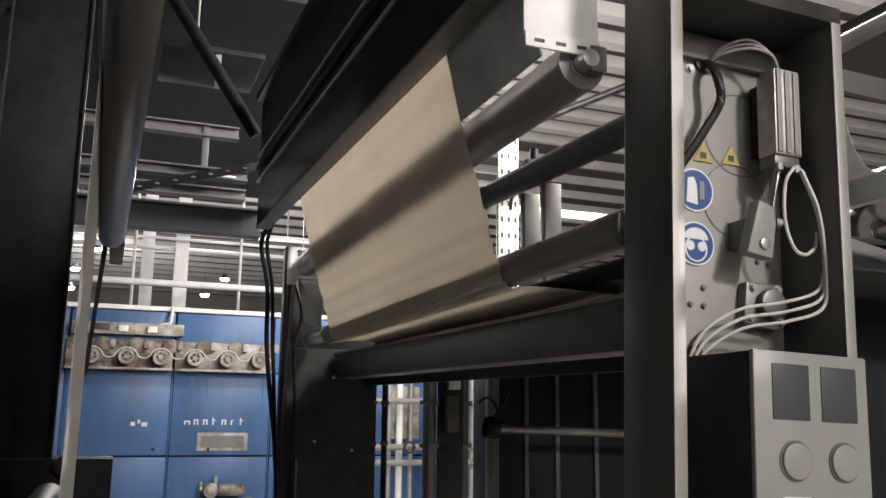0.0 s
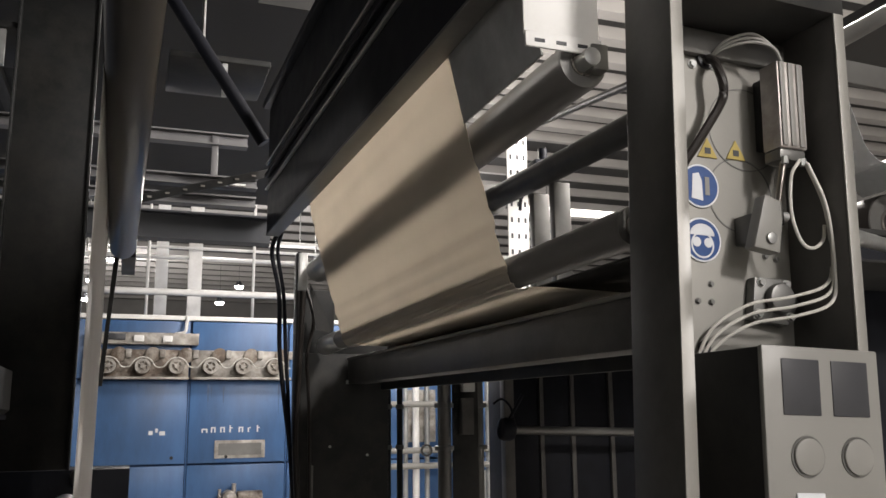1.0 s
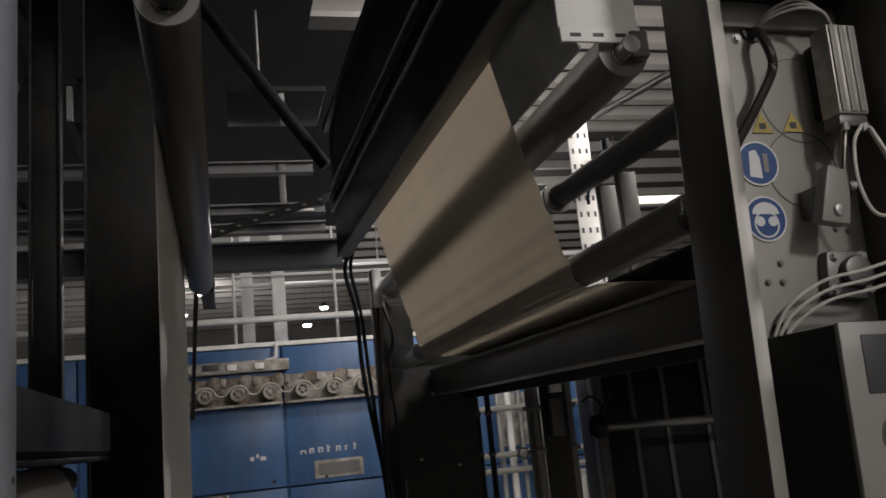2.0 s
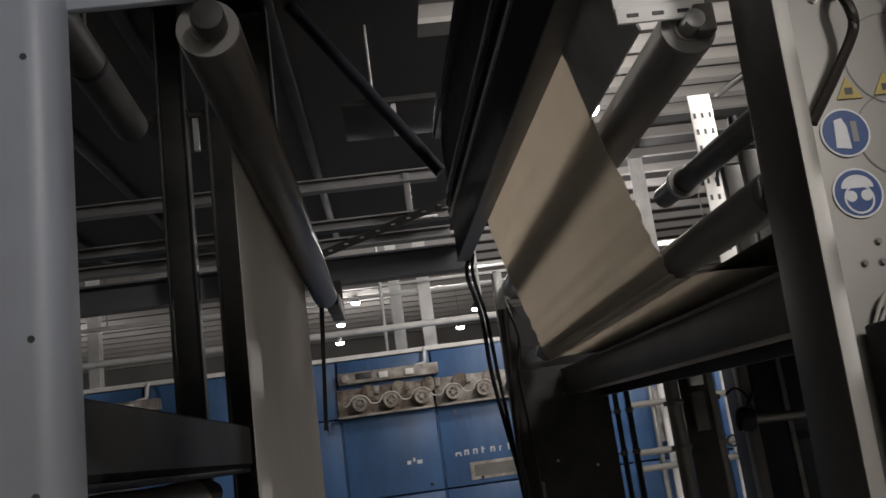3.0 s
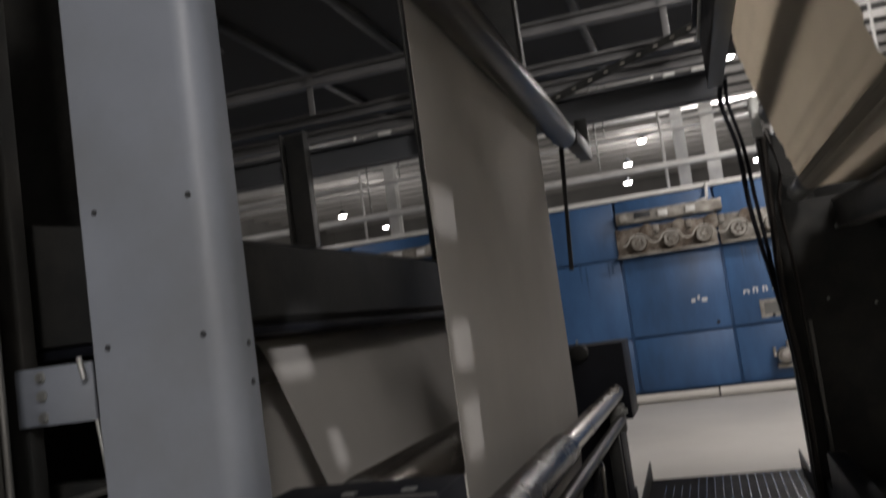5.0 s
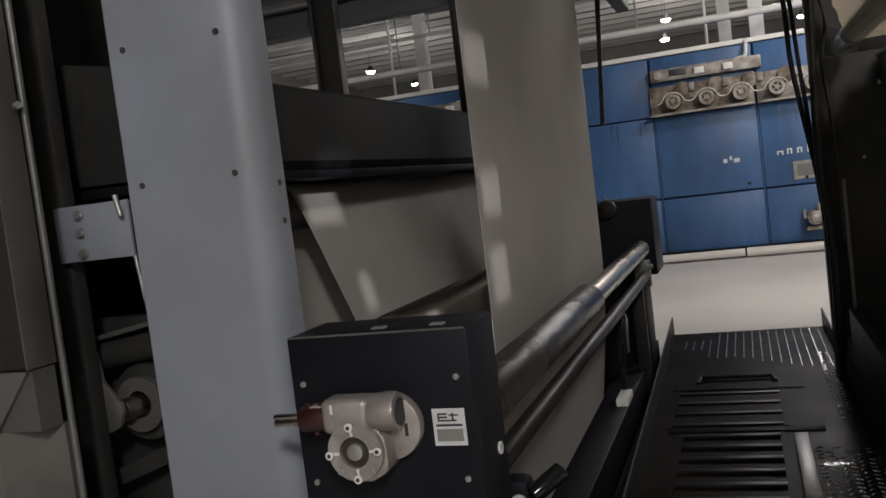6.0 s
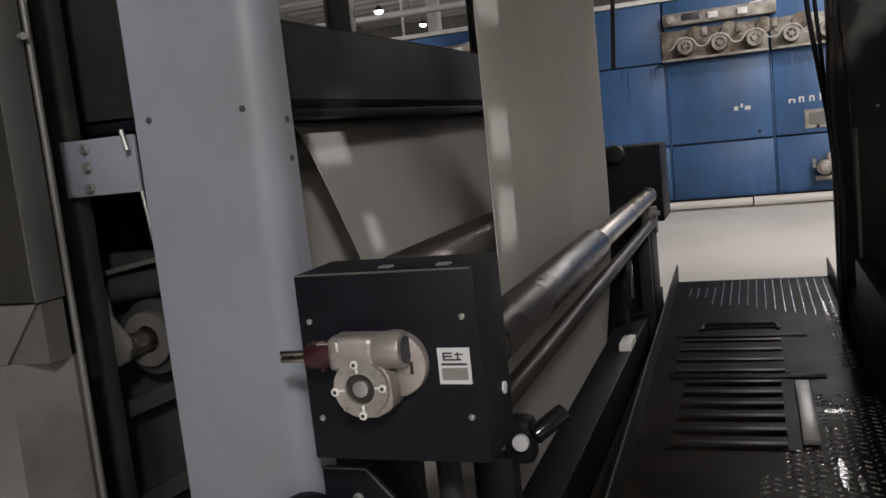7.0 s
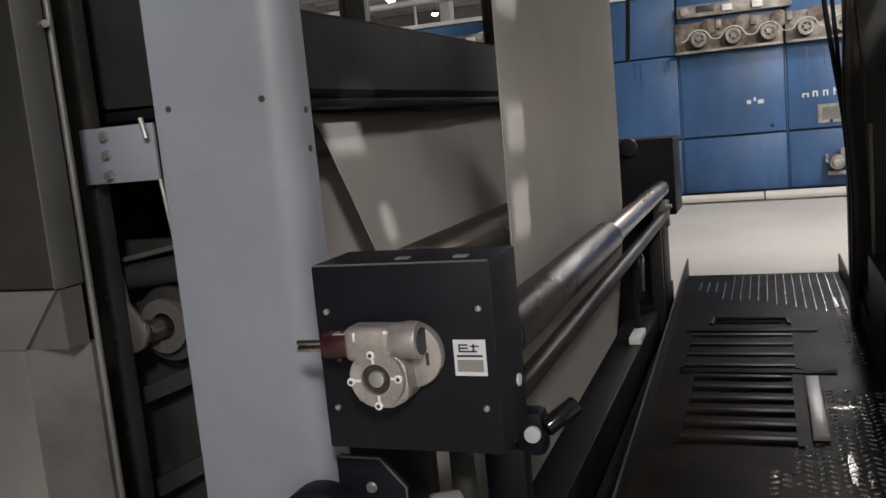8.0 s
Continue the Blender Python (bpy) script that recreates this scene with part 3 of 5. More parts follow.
# ridges only where the plate catches glare, which their bright metal carries
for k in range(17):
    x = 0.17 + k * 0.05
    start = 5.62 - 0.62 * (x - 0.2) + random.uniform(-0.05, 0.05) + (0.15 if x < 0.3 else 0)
    part("grip_ridge", prism(((x - 0.004, WZ), (x + 0.004, WZ), (x + 0.002, WZ + 0.007), (x - 0.002, WZ + 0.007)), "y", start, 6.24 if x > 0.35 else 6.0), LUG, walkway, "worn grip ridge, its glare put into bright metal")


def lug_mesh(turn):
    """One raised lens-shaped lug of the tread plate, about its own middle."""
    bm = bmesh.new()
    rim = []
    for u, v in ((-0.02, 0), (-0.009, -0.0065), (0.009, -0.0065), (0.02, 0), (0.009, 0.0065), (-0.009, 0.0065)):
        rim.append(bm.verts.new((u * math.cos(turn) - v * math.sin(turn), u * math.sin(turn) + v * math.cos(turn), 0)))
    top = [bm.verts.new((v.co.x * 0.66, v.co.y * 0.6, 0.0035)) for v in rim]
    bm.faces.new(top)
    for k in range(6):
        bm.faces.new((rim[k], rim[(k + 1) % 6], top[(k + 1) % 6], top[k]))
    return mesh(bm, "tread_lug", LUG, 180)


LUGS = [lug_mesh(radians(a)) for a in (32, -32)]
spots = []
# lugs stand only where lamp light glints; bright metal puts the glints in
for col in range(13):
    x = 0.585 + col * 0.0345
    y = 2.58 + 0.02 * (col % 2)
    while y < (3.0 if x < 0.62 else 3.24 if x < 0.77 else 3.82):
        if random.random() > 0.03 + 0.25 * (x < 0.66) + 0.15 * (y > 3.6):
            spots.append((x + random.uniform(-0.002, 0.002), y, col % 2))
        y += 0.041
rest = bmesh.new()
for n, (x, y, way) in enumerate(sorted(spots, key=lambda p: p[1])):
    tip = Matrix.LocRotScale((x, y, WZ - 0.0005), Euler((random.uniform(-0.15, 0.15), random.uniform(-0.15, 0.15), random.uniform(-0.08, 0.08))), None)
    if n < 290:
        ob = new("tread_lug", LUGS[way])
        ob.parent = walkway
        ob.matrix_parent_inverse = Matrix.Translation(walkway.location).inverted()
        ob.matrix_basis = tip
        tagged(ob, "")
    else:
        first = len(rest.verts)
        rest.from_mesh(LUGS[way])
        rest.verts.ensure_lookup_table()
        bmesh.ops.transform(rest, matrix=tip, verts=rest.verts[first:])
part("tread_relief", rest, LUG, walkway, "worn tread plate relief, its glints put into bright metal", "stuff")
for x in (0.925, 0.965):
    y = 4.2
    while y < 5.5:
        if random.random() > 0.2:
            ob = new("tread_lug", LUGS[0])
            ob.parent = walkway
            ob.matrix_parent_inverse = Matrix.Translation(walkway.location).inverted()
            ob.location = (x, y, WZ)
            tagged(ob, "")
        y += 0.05
# small glossy patches added where the wet deck shows a hot lamp glint
for cx, cy, rx, ry in ((0.815, 3.02, 0.013, 0.12), (0.86, 2.95, 0.01, 0.07), (0.835, 3.62, 0.05, 0.02)):
    bm = bmesh.new()
    bm.faces.new([bm.verts.new((cx + rx * (1 + 0.5 * noise.noise((2 * math.cos(a), 2 * math.sin(a), cy))) * math.cos(a), cy + ry * (1 + 0.5 * noise.noise((2 * math.cos(a), 2 * math.sin(a), cx + 4))) * math.sin(a), WZ + 0.001)) for a in (math.pi * k / 20 for k in range(40))])
    part("glint_film", bm, GLINT, walkway, "small wet film added for a hot glint")
t = thing("floor_grate", (0.5, 4, WZ), "dark slatted drain grate set on the walkway", "grate")
for x0, x1, y0, y1, n in ((0.25, 0.68, 3.2, 4.02, 6), (0.19, 0.7, 4.1, 4.73, 4)):
    part("frame", bx(x0, x0 + 0.02, y0, y1, WZ, WZ + 0.006), WET, t)
    part("frame", bx(x1 - 0.02, x1, y0, y1, WZ, WZ + 0.006), WET, t)
    for k in range(n):
        yy = y0 + 0.03 + k * (y1 - y0 - 0.1) / (n - 1)
        part("slat", bx(x0 + 0.02, x1 - 0.02, yy, yy + 0.035, WZ + 0.001, WZ + (0.012 if n == 6 else 0.007), 0.002), GRATE, t)
for x0, x1, y0, y1 in ((0.2, 0.84, 4.03, 4.09), (0.17, 0.8, 4.74, 4.79)):
    part("crossbar", bx(x0, x1, y0, y1, WZ + 0.001, WZ + 0.006, 0.002), WET, t, "worn dark crossbar")
handle = cyl((0.3, 4.97, WZ + 0.014), (0.66, 4.97, WZ + 0.014), 0.011, seg=12, bevel=0.002)
for x in (0.3, 0.66):
    cyl((x, 4.97, WZ + 0.014), (x + 0.012 * (1 if x > 0.5 else -1), 4.89, WZ + 0.004), 0.011, handle, seg=12)
part("lifting_handle", handle, DARK, t, "low bent dark bar")
single("metal_strip", bx(0.71, 0.765, 3.265, 3.95, WZ + 0.002, WZ + 0.022, 0.003), STRIP, "scuffed metal strip lying on the walkway, sheen in its pale colour", "metal strip")


# ---- machine beside the aisle: grey post, cloth, rollers, gearbox ----
PY = 1.55
post = thing("machine_post", (-0.33, PY, FLOOR), "tall folded grey-painted steel machine post with bolt holes", "post")
bm = bmesh.new()
arc = [(-0.237 + 0.052 * math.sin(a), PY + 0.052 - 0.052 * math.cos(a)) for a in (radians(15 * k) for k in range(7))]
outer = [(-0.472, PY + 0.1), (-0.472, PY + 0.006), (-0.466, PY)] + arc + [(-0.185, PY + 0.085)]
inner = [(-0.191, PY + 0.085), (-0.191, PY + 0.055), (-0.204, PY + 0.028), (-0.236, PY + 0.01), (-0.46, PY + 0.01), (-0.46, PY + 0.1)]
prism(outer + inner, "z", FLOOR, 3.4, bm)
part("profile", bm, GREY, post)
for z in (1.82, 1.57, 2.32, 2.57):
    for x in (-0.435, -0.235):
        part("bolt_hole", cyl((x, PY - 0.0015, z), (x, PY + 0.004, z), 0.006, seg=14), INK, post, "dark drilled hole")
for z in (1.545, 1.475, 2.5):
    part("bolt_hole", cyl((-0.1865, PY + 0.064, z), (-0.1835, PY + 0.064, z), 0.006, seg=14), INK, post, "dark drilled hole")

t = thing("bracket_plate", (-0.6, 1.6, 1.44), "grey bracket plate with three bolts beside the post", "bracket")
part("plate", bx(-0.698, -0.516, 1.6, 1.61, 1.44, 1.552, 0.003), GREY, t)
for z in (1.533, 1.497, 1.455):
    bolt("bolt", (-0.634, 1.6, z), (0, -1, 0), 0.0085, t)
part("lock_pin", cyl((-0.53, 1.585, 1.562), (-0.522, 1.585, 1.522), 0.0055, seg=12), STEEL, t, "bright loose pin")
part("stay_rod", cyl((-0.519, 1.606, 1.441), (-0.499, 1.606, 1.26), 0.004, seg=10), STEEL, t)

# cabinet of dull sheet steel
cab = thing("machine_cabinet", (-0.9, 1.5, FLOOR), "dull sheet-steel machine cabinet with folded panels", "cabinet")
part("upper_panel", bx(-1.6, -0.622, 1.4, 1.46, 1.265, 3.0, 0.008), CABS, cab)
part("upper_edge", bx(-0.622, -0.618, 1.3985, 1.47, 1.265, 3.0, 0.001), DULL, cab, "worn folded edge")
part("upper_side", bx(-0.66, -0.63, 1.46, 1.472, 1.265, 3.0, 0.004), DARK, cab)
part("lower_panel", bx(-1.6, -0.717, 1.4, 1.44, FLOOR, 1.15, 0.004), LOWP, cab, "paler lower panel")
part("lower_chamfer", prism(((-0.717, 1.4), (-0.622, 1.468), (-0.622, 1.49), (-0.717, 1.43)), "z", FLOOR, 1.15), FRAME, cab)
bm = bmesh.new()
prism(((-1.6, 1.15), (-0.717, 1.15), (-0.625, 1.262), (-1.6, 1.262)), "y", 1.402, 1.44, bm)
part("sloped_shoulder", bm, LOWP, cab)
part("side_panel", prism(((-0.717, 1.15), (-0.622, 1.15), (-0.622, 1.262), (-0.626, 1.262)), "y", 1.412, 1.466), FRAME, cab)
part("frame_post", bx(-0.8, -0.69, 1.62, 1.66, FLOOR, 3.2, 0.006), DARK, cab)
part("edge_rail", cyl((-0.613, 1.478, FLOOR), (-0.613, 1.478, 3.1), 0.007, seg=12), DULL, cab, "bright vertical edge rail")
part("rail_knob", cyl((-0.622, 1.465, 1.74), (-0.602, 1.455, 1.74), 0.007, seg=10), STEEL, cab)
part("inner_wall", bx(-1.6, -0.9, 2.6, 2.65, FLOOR, 3.0), DARK, cab)
for z in (1.201, 1.114, 0.904):
    bolt("bolt", (-0.705, 1.62, z), (0, -1, 0), 0.005, cab, INK)

# roller bearing between cabinet and post
t = thing("bearing_unit", (-0.7, 1.72, 1.12), "worn steel bearing with a curved guard behind the post", "bearing")
part("housing", cyl((-0.64, 1.72, 1.12), (-0.64, 1.78, 1.12), 0.085, seg=28, bevel=0.008), DARK, t)
part("ring", ring((-0.64, 1.7, 1.12), (-0.64, 1.722, 1.12), 0.06, 0.03), FRAME, t)
part("shaft", cyl((-0.66, 1.67, 1.115), (-0.64, 1.74, 1.12), 0.024, seg=20, bevel=0.004), CHROME, t)
part("guard", prism(((-0.725, 1.245), (-0.702, 1.245), (-0.694, 1.18), (-0.665, 1.145), (-0.654, 1.11), (-0.664, 1.082), (-0.69, 1.07), (-0.712, 1.08), (-0.72, 1.13)), "y", 1.66, 1.675, bevel=0.004), DULL, t, "curved guard plate")
part("cap_strip", prism(((-0.76, 1.258), (-0.5, 1.302), (-0.5, 1.312), (-0.76, 1.268)), "y", 1.7, 1.76), DULL, t)
part("upper_bar", cyl((-0.74, 1.73, 1.225), (-0.45, 1.73, 1.262), 0.03, seg=18), DARK, t)
part("bolt_stud", cyl((-0.75, 1.66, 1.24), (-0.71, 1.66, 1.24), 0.01, seg=8), STEEL, t)
part("carrier", bx(-0.8, -0.55, 1.781, 1.82, FLOOR, 1.3, 0.004), DARK, t)
single("machine_beam", prism(((-0.78, 0.92), (-0.5, 1.022), (-0.5, 1.06), (-0.78, 0.958)), "y", 1.72, 1.78), DARK, "dark steel cross member low behind the post", "beam")
single("machine_beam", prism(((-0.78, 0.69), (-0.5, 0.83), (-0.5, 0.87), (-0.78, 0.735)), "y", 1.72, 1.78), DARK, "dark steel cross member low behind the post", "beam")
single("machine_wall", bx(-1.5, -0.3, 2.2, 2.25, FLOOR, 1.05, 0.004), DARK, "dark steel back panel of the machine", "panel")

# rollers and cloth
roller("guide_roller", 0.065, 2.402, 1.67, 4.62, 0.062, ROLL, "dark worn guide roller carrying the hanging cloth", "rollers of the cloth run", shaft=0.024, skew=0.55)
t = thing("roller_bracket", (-0.1, 1.66, 2.44), "grey slotted bracket bar holding the guide roller", "bracket")
part("bar", bx(-0.46, 0.09, 1.63, 1.65, 2.448, 2.56, 0.004), GREY, t)
part("slot", bx(-0.32, -0.29, 1.6275, 1.631, 2.463, 2.475), INK, t)
part("end_lug", cyl((0.075, 1.61, 2.402), (0.075, 1.66, 2.402), 0.032, seg=20, bevel=0.004), DARK, t)
HANG = ((0.05, 2.4665), (0.015, 2.455), (-0.0135, 2.41), (-0.0145, 2.36), (-0.015, 2.1), (-0.0155, 1.8), (-0.016, 1.4), (-0.017, 1.12), (-0.02, 1.03), (-0.035, 0.8), (-0.08, 0.45))
hang = cloth(HANG, 2.26, 4.16, 0.0035, 60, CLOTH_L, "grey-beige undyed cloth hanging taut from a roller", seed=2)
hang.rotation_euler = (0, 0, radians(0.55))
t = roller("spreader_roller", 0.068, 1.055, 1.84, 4.88, 0.043, CHROME, "polished steel spreader roller with a dark sleeve", "rollers of the cloth run", shaft=0.016)
sl = new("sleeve", mesh(cyl((0, 0.0, 0), (0, 1.34, 0), 0.056, seg=48, bevel=0.004), "sleeve", KNURL))
sl.parent = t
bm = bmesh.new()
for k in range(44):
    ring((0, 0.02 + k * 0.009, 0), (0, 0.0225 + k * 0.009, 0), 0.0568, 0.055, bm, 32)
gr = new("groove", mesh(bm, "groove", ROLL))
gr.parent = t
tagged(gr, "bright fine grooves", kind="stuff")
single("guard_rod", cyl((0.085, 1.8, 0.925), (0.085, 4.8, 0.92), 0.026, seg=24, bevel=0.003), RUBBER, "thin dark guard rod below the spreader roller", "rod")
t = thing("rod_end", (0.07, 4.82, 0.9), "dark bearing block at the far end of the rods", "bearing")
part("block", bx(0.03, 0.11, 4.8, 4.86, 0.86, 1.0, 0.008), DULL, t)
part("stud", cyl((0.1, 4.78, 0.97), (0.13, 4.78, 0.97), 0.012, seg=10), STEEL, t)
part("column", bx(0.0, 0.06, 4.82, 4.88, FLOOR, 0.87, 0.004), DARK, t)

# second cloth behind, running from a dark trough to a ribbed roller
trough = thing("machine_trough", (-0.6, 3.3, 1.58), "dark sheet-metal trough spanning the machine behind the post", "trough")
part("body", prism(((-0.95, 1.60), (-0.44, 1.59), (-0.42, 1.61), (-0.42, 1.79), (-0.47, 1.81), (-0.95, 1.9)), "y", 1.75, 4.7), DARK, trough)
part("lower_lip", bx(-0.9, -0.43, 1.75, 4.7, 1.565, 1.588, 0.006), BLACK, trough)
roller("feed_roller", -0.598, 1.493, 1.9, 4.5, 0.06, ROLL, "dark feed roller under the trough", "rollers of the cloth run")
BACK = ((-0.66, 1.5), (-0.62, 1.553), (-0.56, 1.555), (-0.52, 1.5), (-0.46, 1.35), (-0.398, 1.182), (-0.34, 1.02))
cloth(BACK, 2.3, 4.1, 0.01, 50, CLOTH_L, "grey-beige cloth slanting down from the feed roller", seed=9)
DROP = ((-0.6, 1.556), (-0.645, 1.54), (-0.66, 1.49), (-0.62, 1.3), (-0.56, 1.12), (-0.5, 0.9))
cloth(DROP, 2.0, 4.2, 0.008, 40, CLOTH_L, "shaded beige cloth dropping from the feed roller", seed=13)
single("inner_wall", bx(-1.25, -1.2, 1.7, 5.4, FLOOR, 1.9, 0.004), DARK, "dark inner wall of the machine", "panel")
t = roller("ribbed_roller", -0.13, 1.175, 1.9, 4.4, 0.066, ROLL, "steel roller with fine bright spiral ribs", "rollers of the cloth run")
bm = bmesh.new()
for k in range(110):
    ring((0, 0.02 + k * 0.0145, 0), (0, 0.0255 + k * 0.0145, 0), 0.0695, 0.065, bm, 28)
rb = new("spiral_ribs", mesh(bm, "spiral_ribs", CHROME))
rb.parent = t
tagged(rb, "bright spiral ribs", kind="stuff")
t = thing("bearing_block", (-0.13, 1.86, 1.17), "dark bearing block carrying the ribbed roller", "bearing")
part("block", bx(-0.18, -0.08, 1.83, 1.88, 1.12, 1.23, 0.006), DARK, t)
part("leg", bx(-0.16, -0.1, 1.84, 1.87, FLOOR, 1.12, 0.004), DARK, t)

# black gearbox housing with worm gear
gb = thing("gearbox_housing", (-0.04, 1.62, 0.9), "black powder-coated housing with a worm gear drive", "housing")
part("case", bx(-0.221, 0.136, 1.625, 1.79, 0.893, 1.254, 0.006), BLACK, gb)
for x, z in ((-0.195, 1.165), (0.108, 1.167), (-0.193, 0.977), (0.108, 0.982)):
    part("screw", cyl((x, 1.6265, z), (x, 1.619, z), 0.0058, seg=14, bevel=0.0012), STEEL, gb, "bright screw head")
part("top_edge", cyl((-0.216, 1.6272, 1.2525), (0.131, 1.6272, 1.2525), 0.0022, seg=8), DULL, gb, "pale upper edge")
part("top_clip", bx(-0.06, -0.035, 1.66, 1.68, 1.2535, 1.257), STEEL, gb)
part("top_clip", bx(0.055, 0.08, 1.66, 1.68, 1.2535, 1.257), STEEL, gb)
part("side_screw", cyl((0.134, 1.74, 1.0), (0.14, 1.74, 1.0), 0.012, seg=14), SIGNW, gb, "pale plastic plug")
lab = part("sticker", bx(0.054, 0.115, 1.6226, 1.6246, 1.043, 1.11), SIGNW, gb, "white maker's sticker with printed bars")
for x0, x1, z0, z1 in ((0.064, 0.082, 1.114, 1.117), (0.064, 0.067, 1.102, 1.117), (0.064, 0.082, 1.108, 1.111), (0.064, 0.099, 1.102, 1.105), (0.086, 0.103, 1.112, 1.1145), (0.091, 0.094, 1.103, 1.117), (0.06, 0.109, 1.093, 1.097)):
    part("print_bar", bx(x0, x1, 1.6216, 1.6225, z0 - 0.015, z1 - 0.015), INK, lab)
part("print_field", bx(0.06, 0.109, 1.6216, 1.6225, 1.051, 1.073), BOXG, lab)
gx, gz = -0.092, 1.045
wg = thing("worm_gear", (gx, 1.6, gz), "cast aluminium worm gear with red input collar", "gear drive")
part("rear_flange", cyl((gx + 0.045, 1.624, gz + 0.028), (gx + 0.045, 1.6, gz + 0.028), 0.057, seg=36, bevel=0.004), ALU, wg)
outline = [(gx + r * math.cos(radians(a)), gz + r * math.sin(radians(a))) for a, r in ((0, 0.052), (22, 0.054), (45, 0.052), (90, 0.05), (135, 0.052), (160, 0.054), (200, 0.053), (225, 0.055), (250, 0.056), (270, 0.054), (290, 0.057), (315, 0.06), (325, 0.062), (340, 0.056))]
part("body", prism(outline, "y", 1.565, 1.62, bevel=0.004), ALU, wg)
part("front_ring", ring((gx, 1.566, gz), (gx, 1.555, gz), 0.049, 0.0265, seg=40), ALU, wg)
part("ring_step", ring((gx, 1.556, gz), (gx, 1.553, gz), 0.03, 0.0262, seg=32), STEEL, wg)
part("bore_seal", ring((gx, 1.565, gz), (gx, 1.561, gz), 0.0262, 0.014), SEAL, wg, "dark brown shaft seal")
part("shaft_end", cyl((gx, 1.57, gz), (gx, 1.553, gz), 0.0145, seg=20, bevel=0.002), STEEL, wg)
part("worm_case", bx(gx - 0.056, gx + 0.03, 1.556, 1.614, gz + 0.028, gz + 0.087, 0.012, seg=3), ALU, wg)
part("worm_barrel", cyl((gx + 0.026, 1.585, gz + 0.058), (gx + 0.075, 1.585, gz + 0.06), 0.0315, seg=28, bevel=0.004), ALU, wg)
part("cast_rib", bx(gx - 0.036, gx - 0.032, 1.5535, 1.557, gz + 0.064, gz + 0.08, 0.001), WHITE, wg)
part("barrel_web", bx(gx - 0.03, gx + 0.04, 1.562, 1.615, gz + 0.01, gz + 0.04, 0.006), ALU, wg)
part("flange_slot", bx(gx + 0.074, gx + 0.08, 1.5985, 1.6, gz + 0.012, gz + 0.034, 0.0005), SEAL, wg)
part("barrel_bore", cyl((gx + 0.0755, 1.585, gz + 0.058), (gx + 0.0775, 1.585, gz + 0.058), 0.023, seg=24), INK, wg)
part("collar", cyl((gx - 0.054, 1.585, gz + 0.052), (gx - 0.105, 1.585, gz + 0.05), 0.0225, seg=18, bevel=0.003), RED, wg, "dark red collar")
part("collar_cap", bx(gx - 0.085, gx - 0.06, 1.575, 1.6, gz + 0.066, gz + 0.074, 0.002), ALU, wg)
for dz in (-0.0055, 0.0055):
    part("shaft_prong", cyl((gx - 0.105, 1.585, gz + 0.05 + dz), (gx - 0.16, 1.585, gz + 0.049 + dz), 0.0055, seg=14, bevel=0.002), CHROME, wg)
for dx, dz in ((-0.066, 0.02), (-0.09, 0.0205), (-0.078, -0.021)):
    part("collar_screw", cyl((gx + dx, 1.583, gz + 0.051 + dz), (gx + dx, 1.583, gz + 0.051 + dz * 1.3), 0.006, seg=10), RED, wg)
for k in range(4):
    an = radians(90 * k + 4)
    c = Vector((gx + 0.0435 * math.cos(an), 1.552, gz + 0.0435 * math.sin(an)))
    d = Vector((math.cos(an), 0, math.sin(an)))
    part("lug_stem", cyl(c - 0.016 * d + Vector((0, 0.001, 0)), c + Vector((0, 0.001, 0)), 0.0025, seg=8), WHITE, wg)
    part("lug", cyl(c, c + Vector((0, -0.006, 0)), 0.0072, seg=12, bevel=0.001), WHITE, wg, "pale lug with a dark hole")
    part("lug_hole", cyl(c + Vector((0, -0.0055, 0)), c + Vector((0, -0.0072, 0)), 0.0034, seg=10), INK, wg)
for k in range(4):
    an = radians(90 * k + 48)
    bolt("flange_bolt", (gx + 0.0435 * math.cos(an), 1.553, gz + 0.0435 * math.sin(an)), (0, -1, 0), 0.0038, wg)

# the housing stands proud of the post, and the drive is a size smaller
for ob, at, size in ((gb, (0.024, 1.477, 0.96), 0.9), (wg, (-0.004, 1.459, 1.1005), 0.965)):
    ob.location = at
    ob.scale = (size, size, size)

# parts below the housing
t = thing("drive_wheel", (-0.18, 1.55, 0.8), "black round drive wheel on a black plate below the gearbox", "wheel")
part("wheel", cyl((-0.2, 1.5, 0.775), (-0.2, 1.56, 0.775), 0.085, seg=36, bevel=0.008), BLACK, t)
part("mount_plate", prism(((-0.225, 0.893), (-0.1, 0.893), (-0.05, 0.838), (-0.05, 0.6), (-0.225, 0.6)), "y", 1.585, 1.6), BLACK, t)
for a, b in (((-0.225, 0.6), (-0.225, 0.894)), ((-0.225, 0.894), (-0.099, 0.894)), ((-0.099, 0.894), (-0.049, 0.839)), ((-0.049, 0.839), (-0.049, 0.6))):
    part("plate_edge", cyl((a[0], 1.584, a[1]), (b[0], 1.584, b[1]), 0.0022, seg=6), DULL, t, "worn pale edge")
for x, z in ((-0.205, 0.868), (-0.12, 0.836)):
    bolt("bolt", (x, 1.585, z), (0, -1, 0), 0.008, t)
part("hub_bolt", cyl((-0.035, 1.57, 0.805), (0.0, 1.57, 0.805), 0.008, seg=10), STEEL, t)
part("hub", cyl((0.0, 1.57, 0.8), (0.055, 1.6, 0.8), 0.034, seg=24, bevel=0.01), BOXG, t, "pale hub")
part("strut", cyl((0.0, 1.75, 0.93), (0.05, 1.63, 0.79), 0.024, seg=18), DARK, t)
t = thing("clamp_handle", (0.08, 2.0, 0.79), "black clamp with a white disc and dark grip", "clamp")
part("body", bx(0.03, 0.1, 2.03, 2.1, 0.72, 0.83, 0.02), BLACK, t)
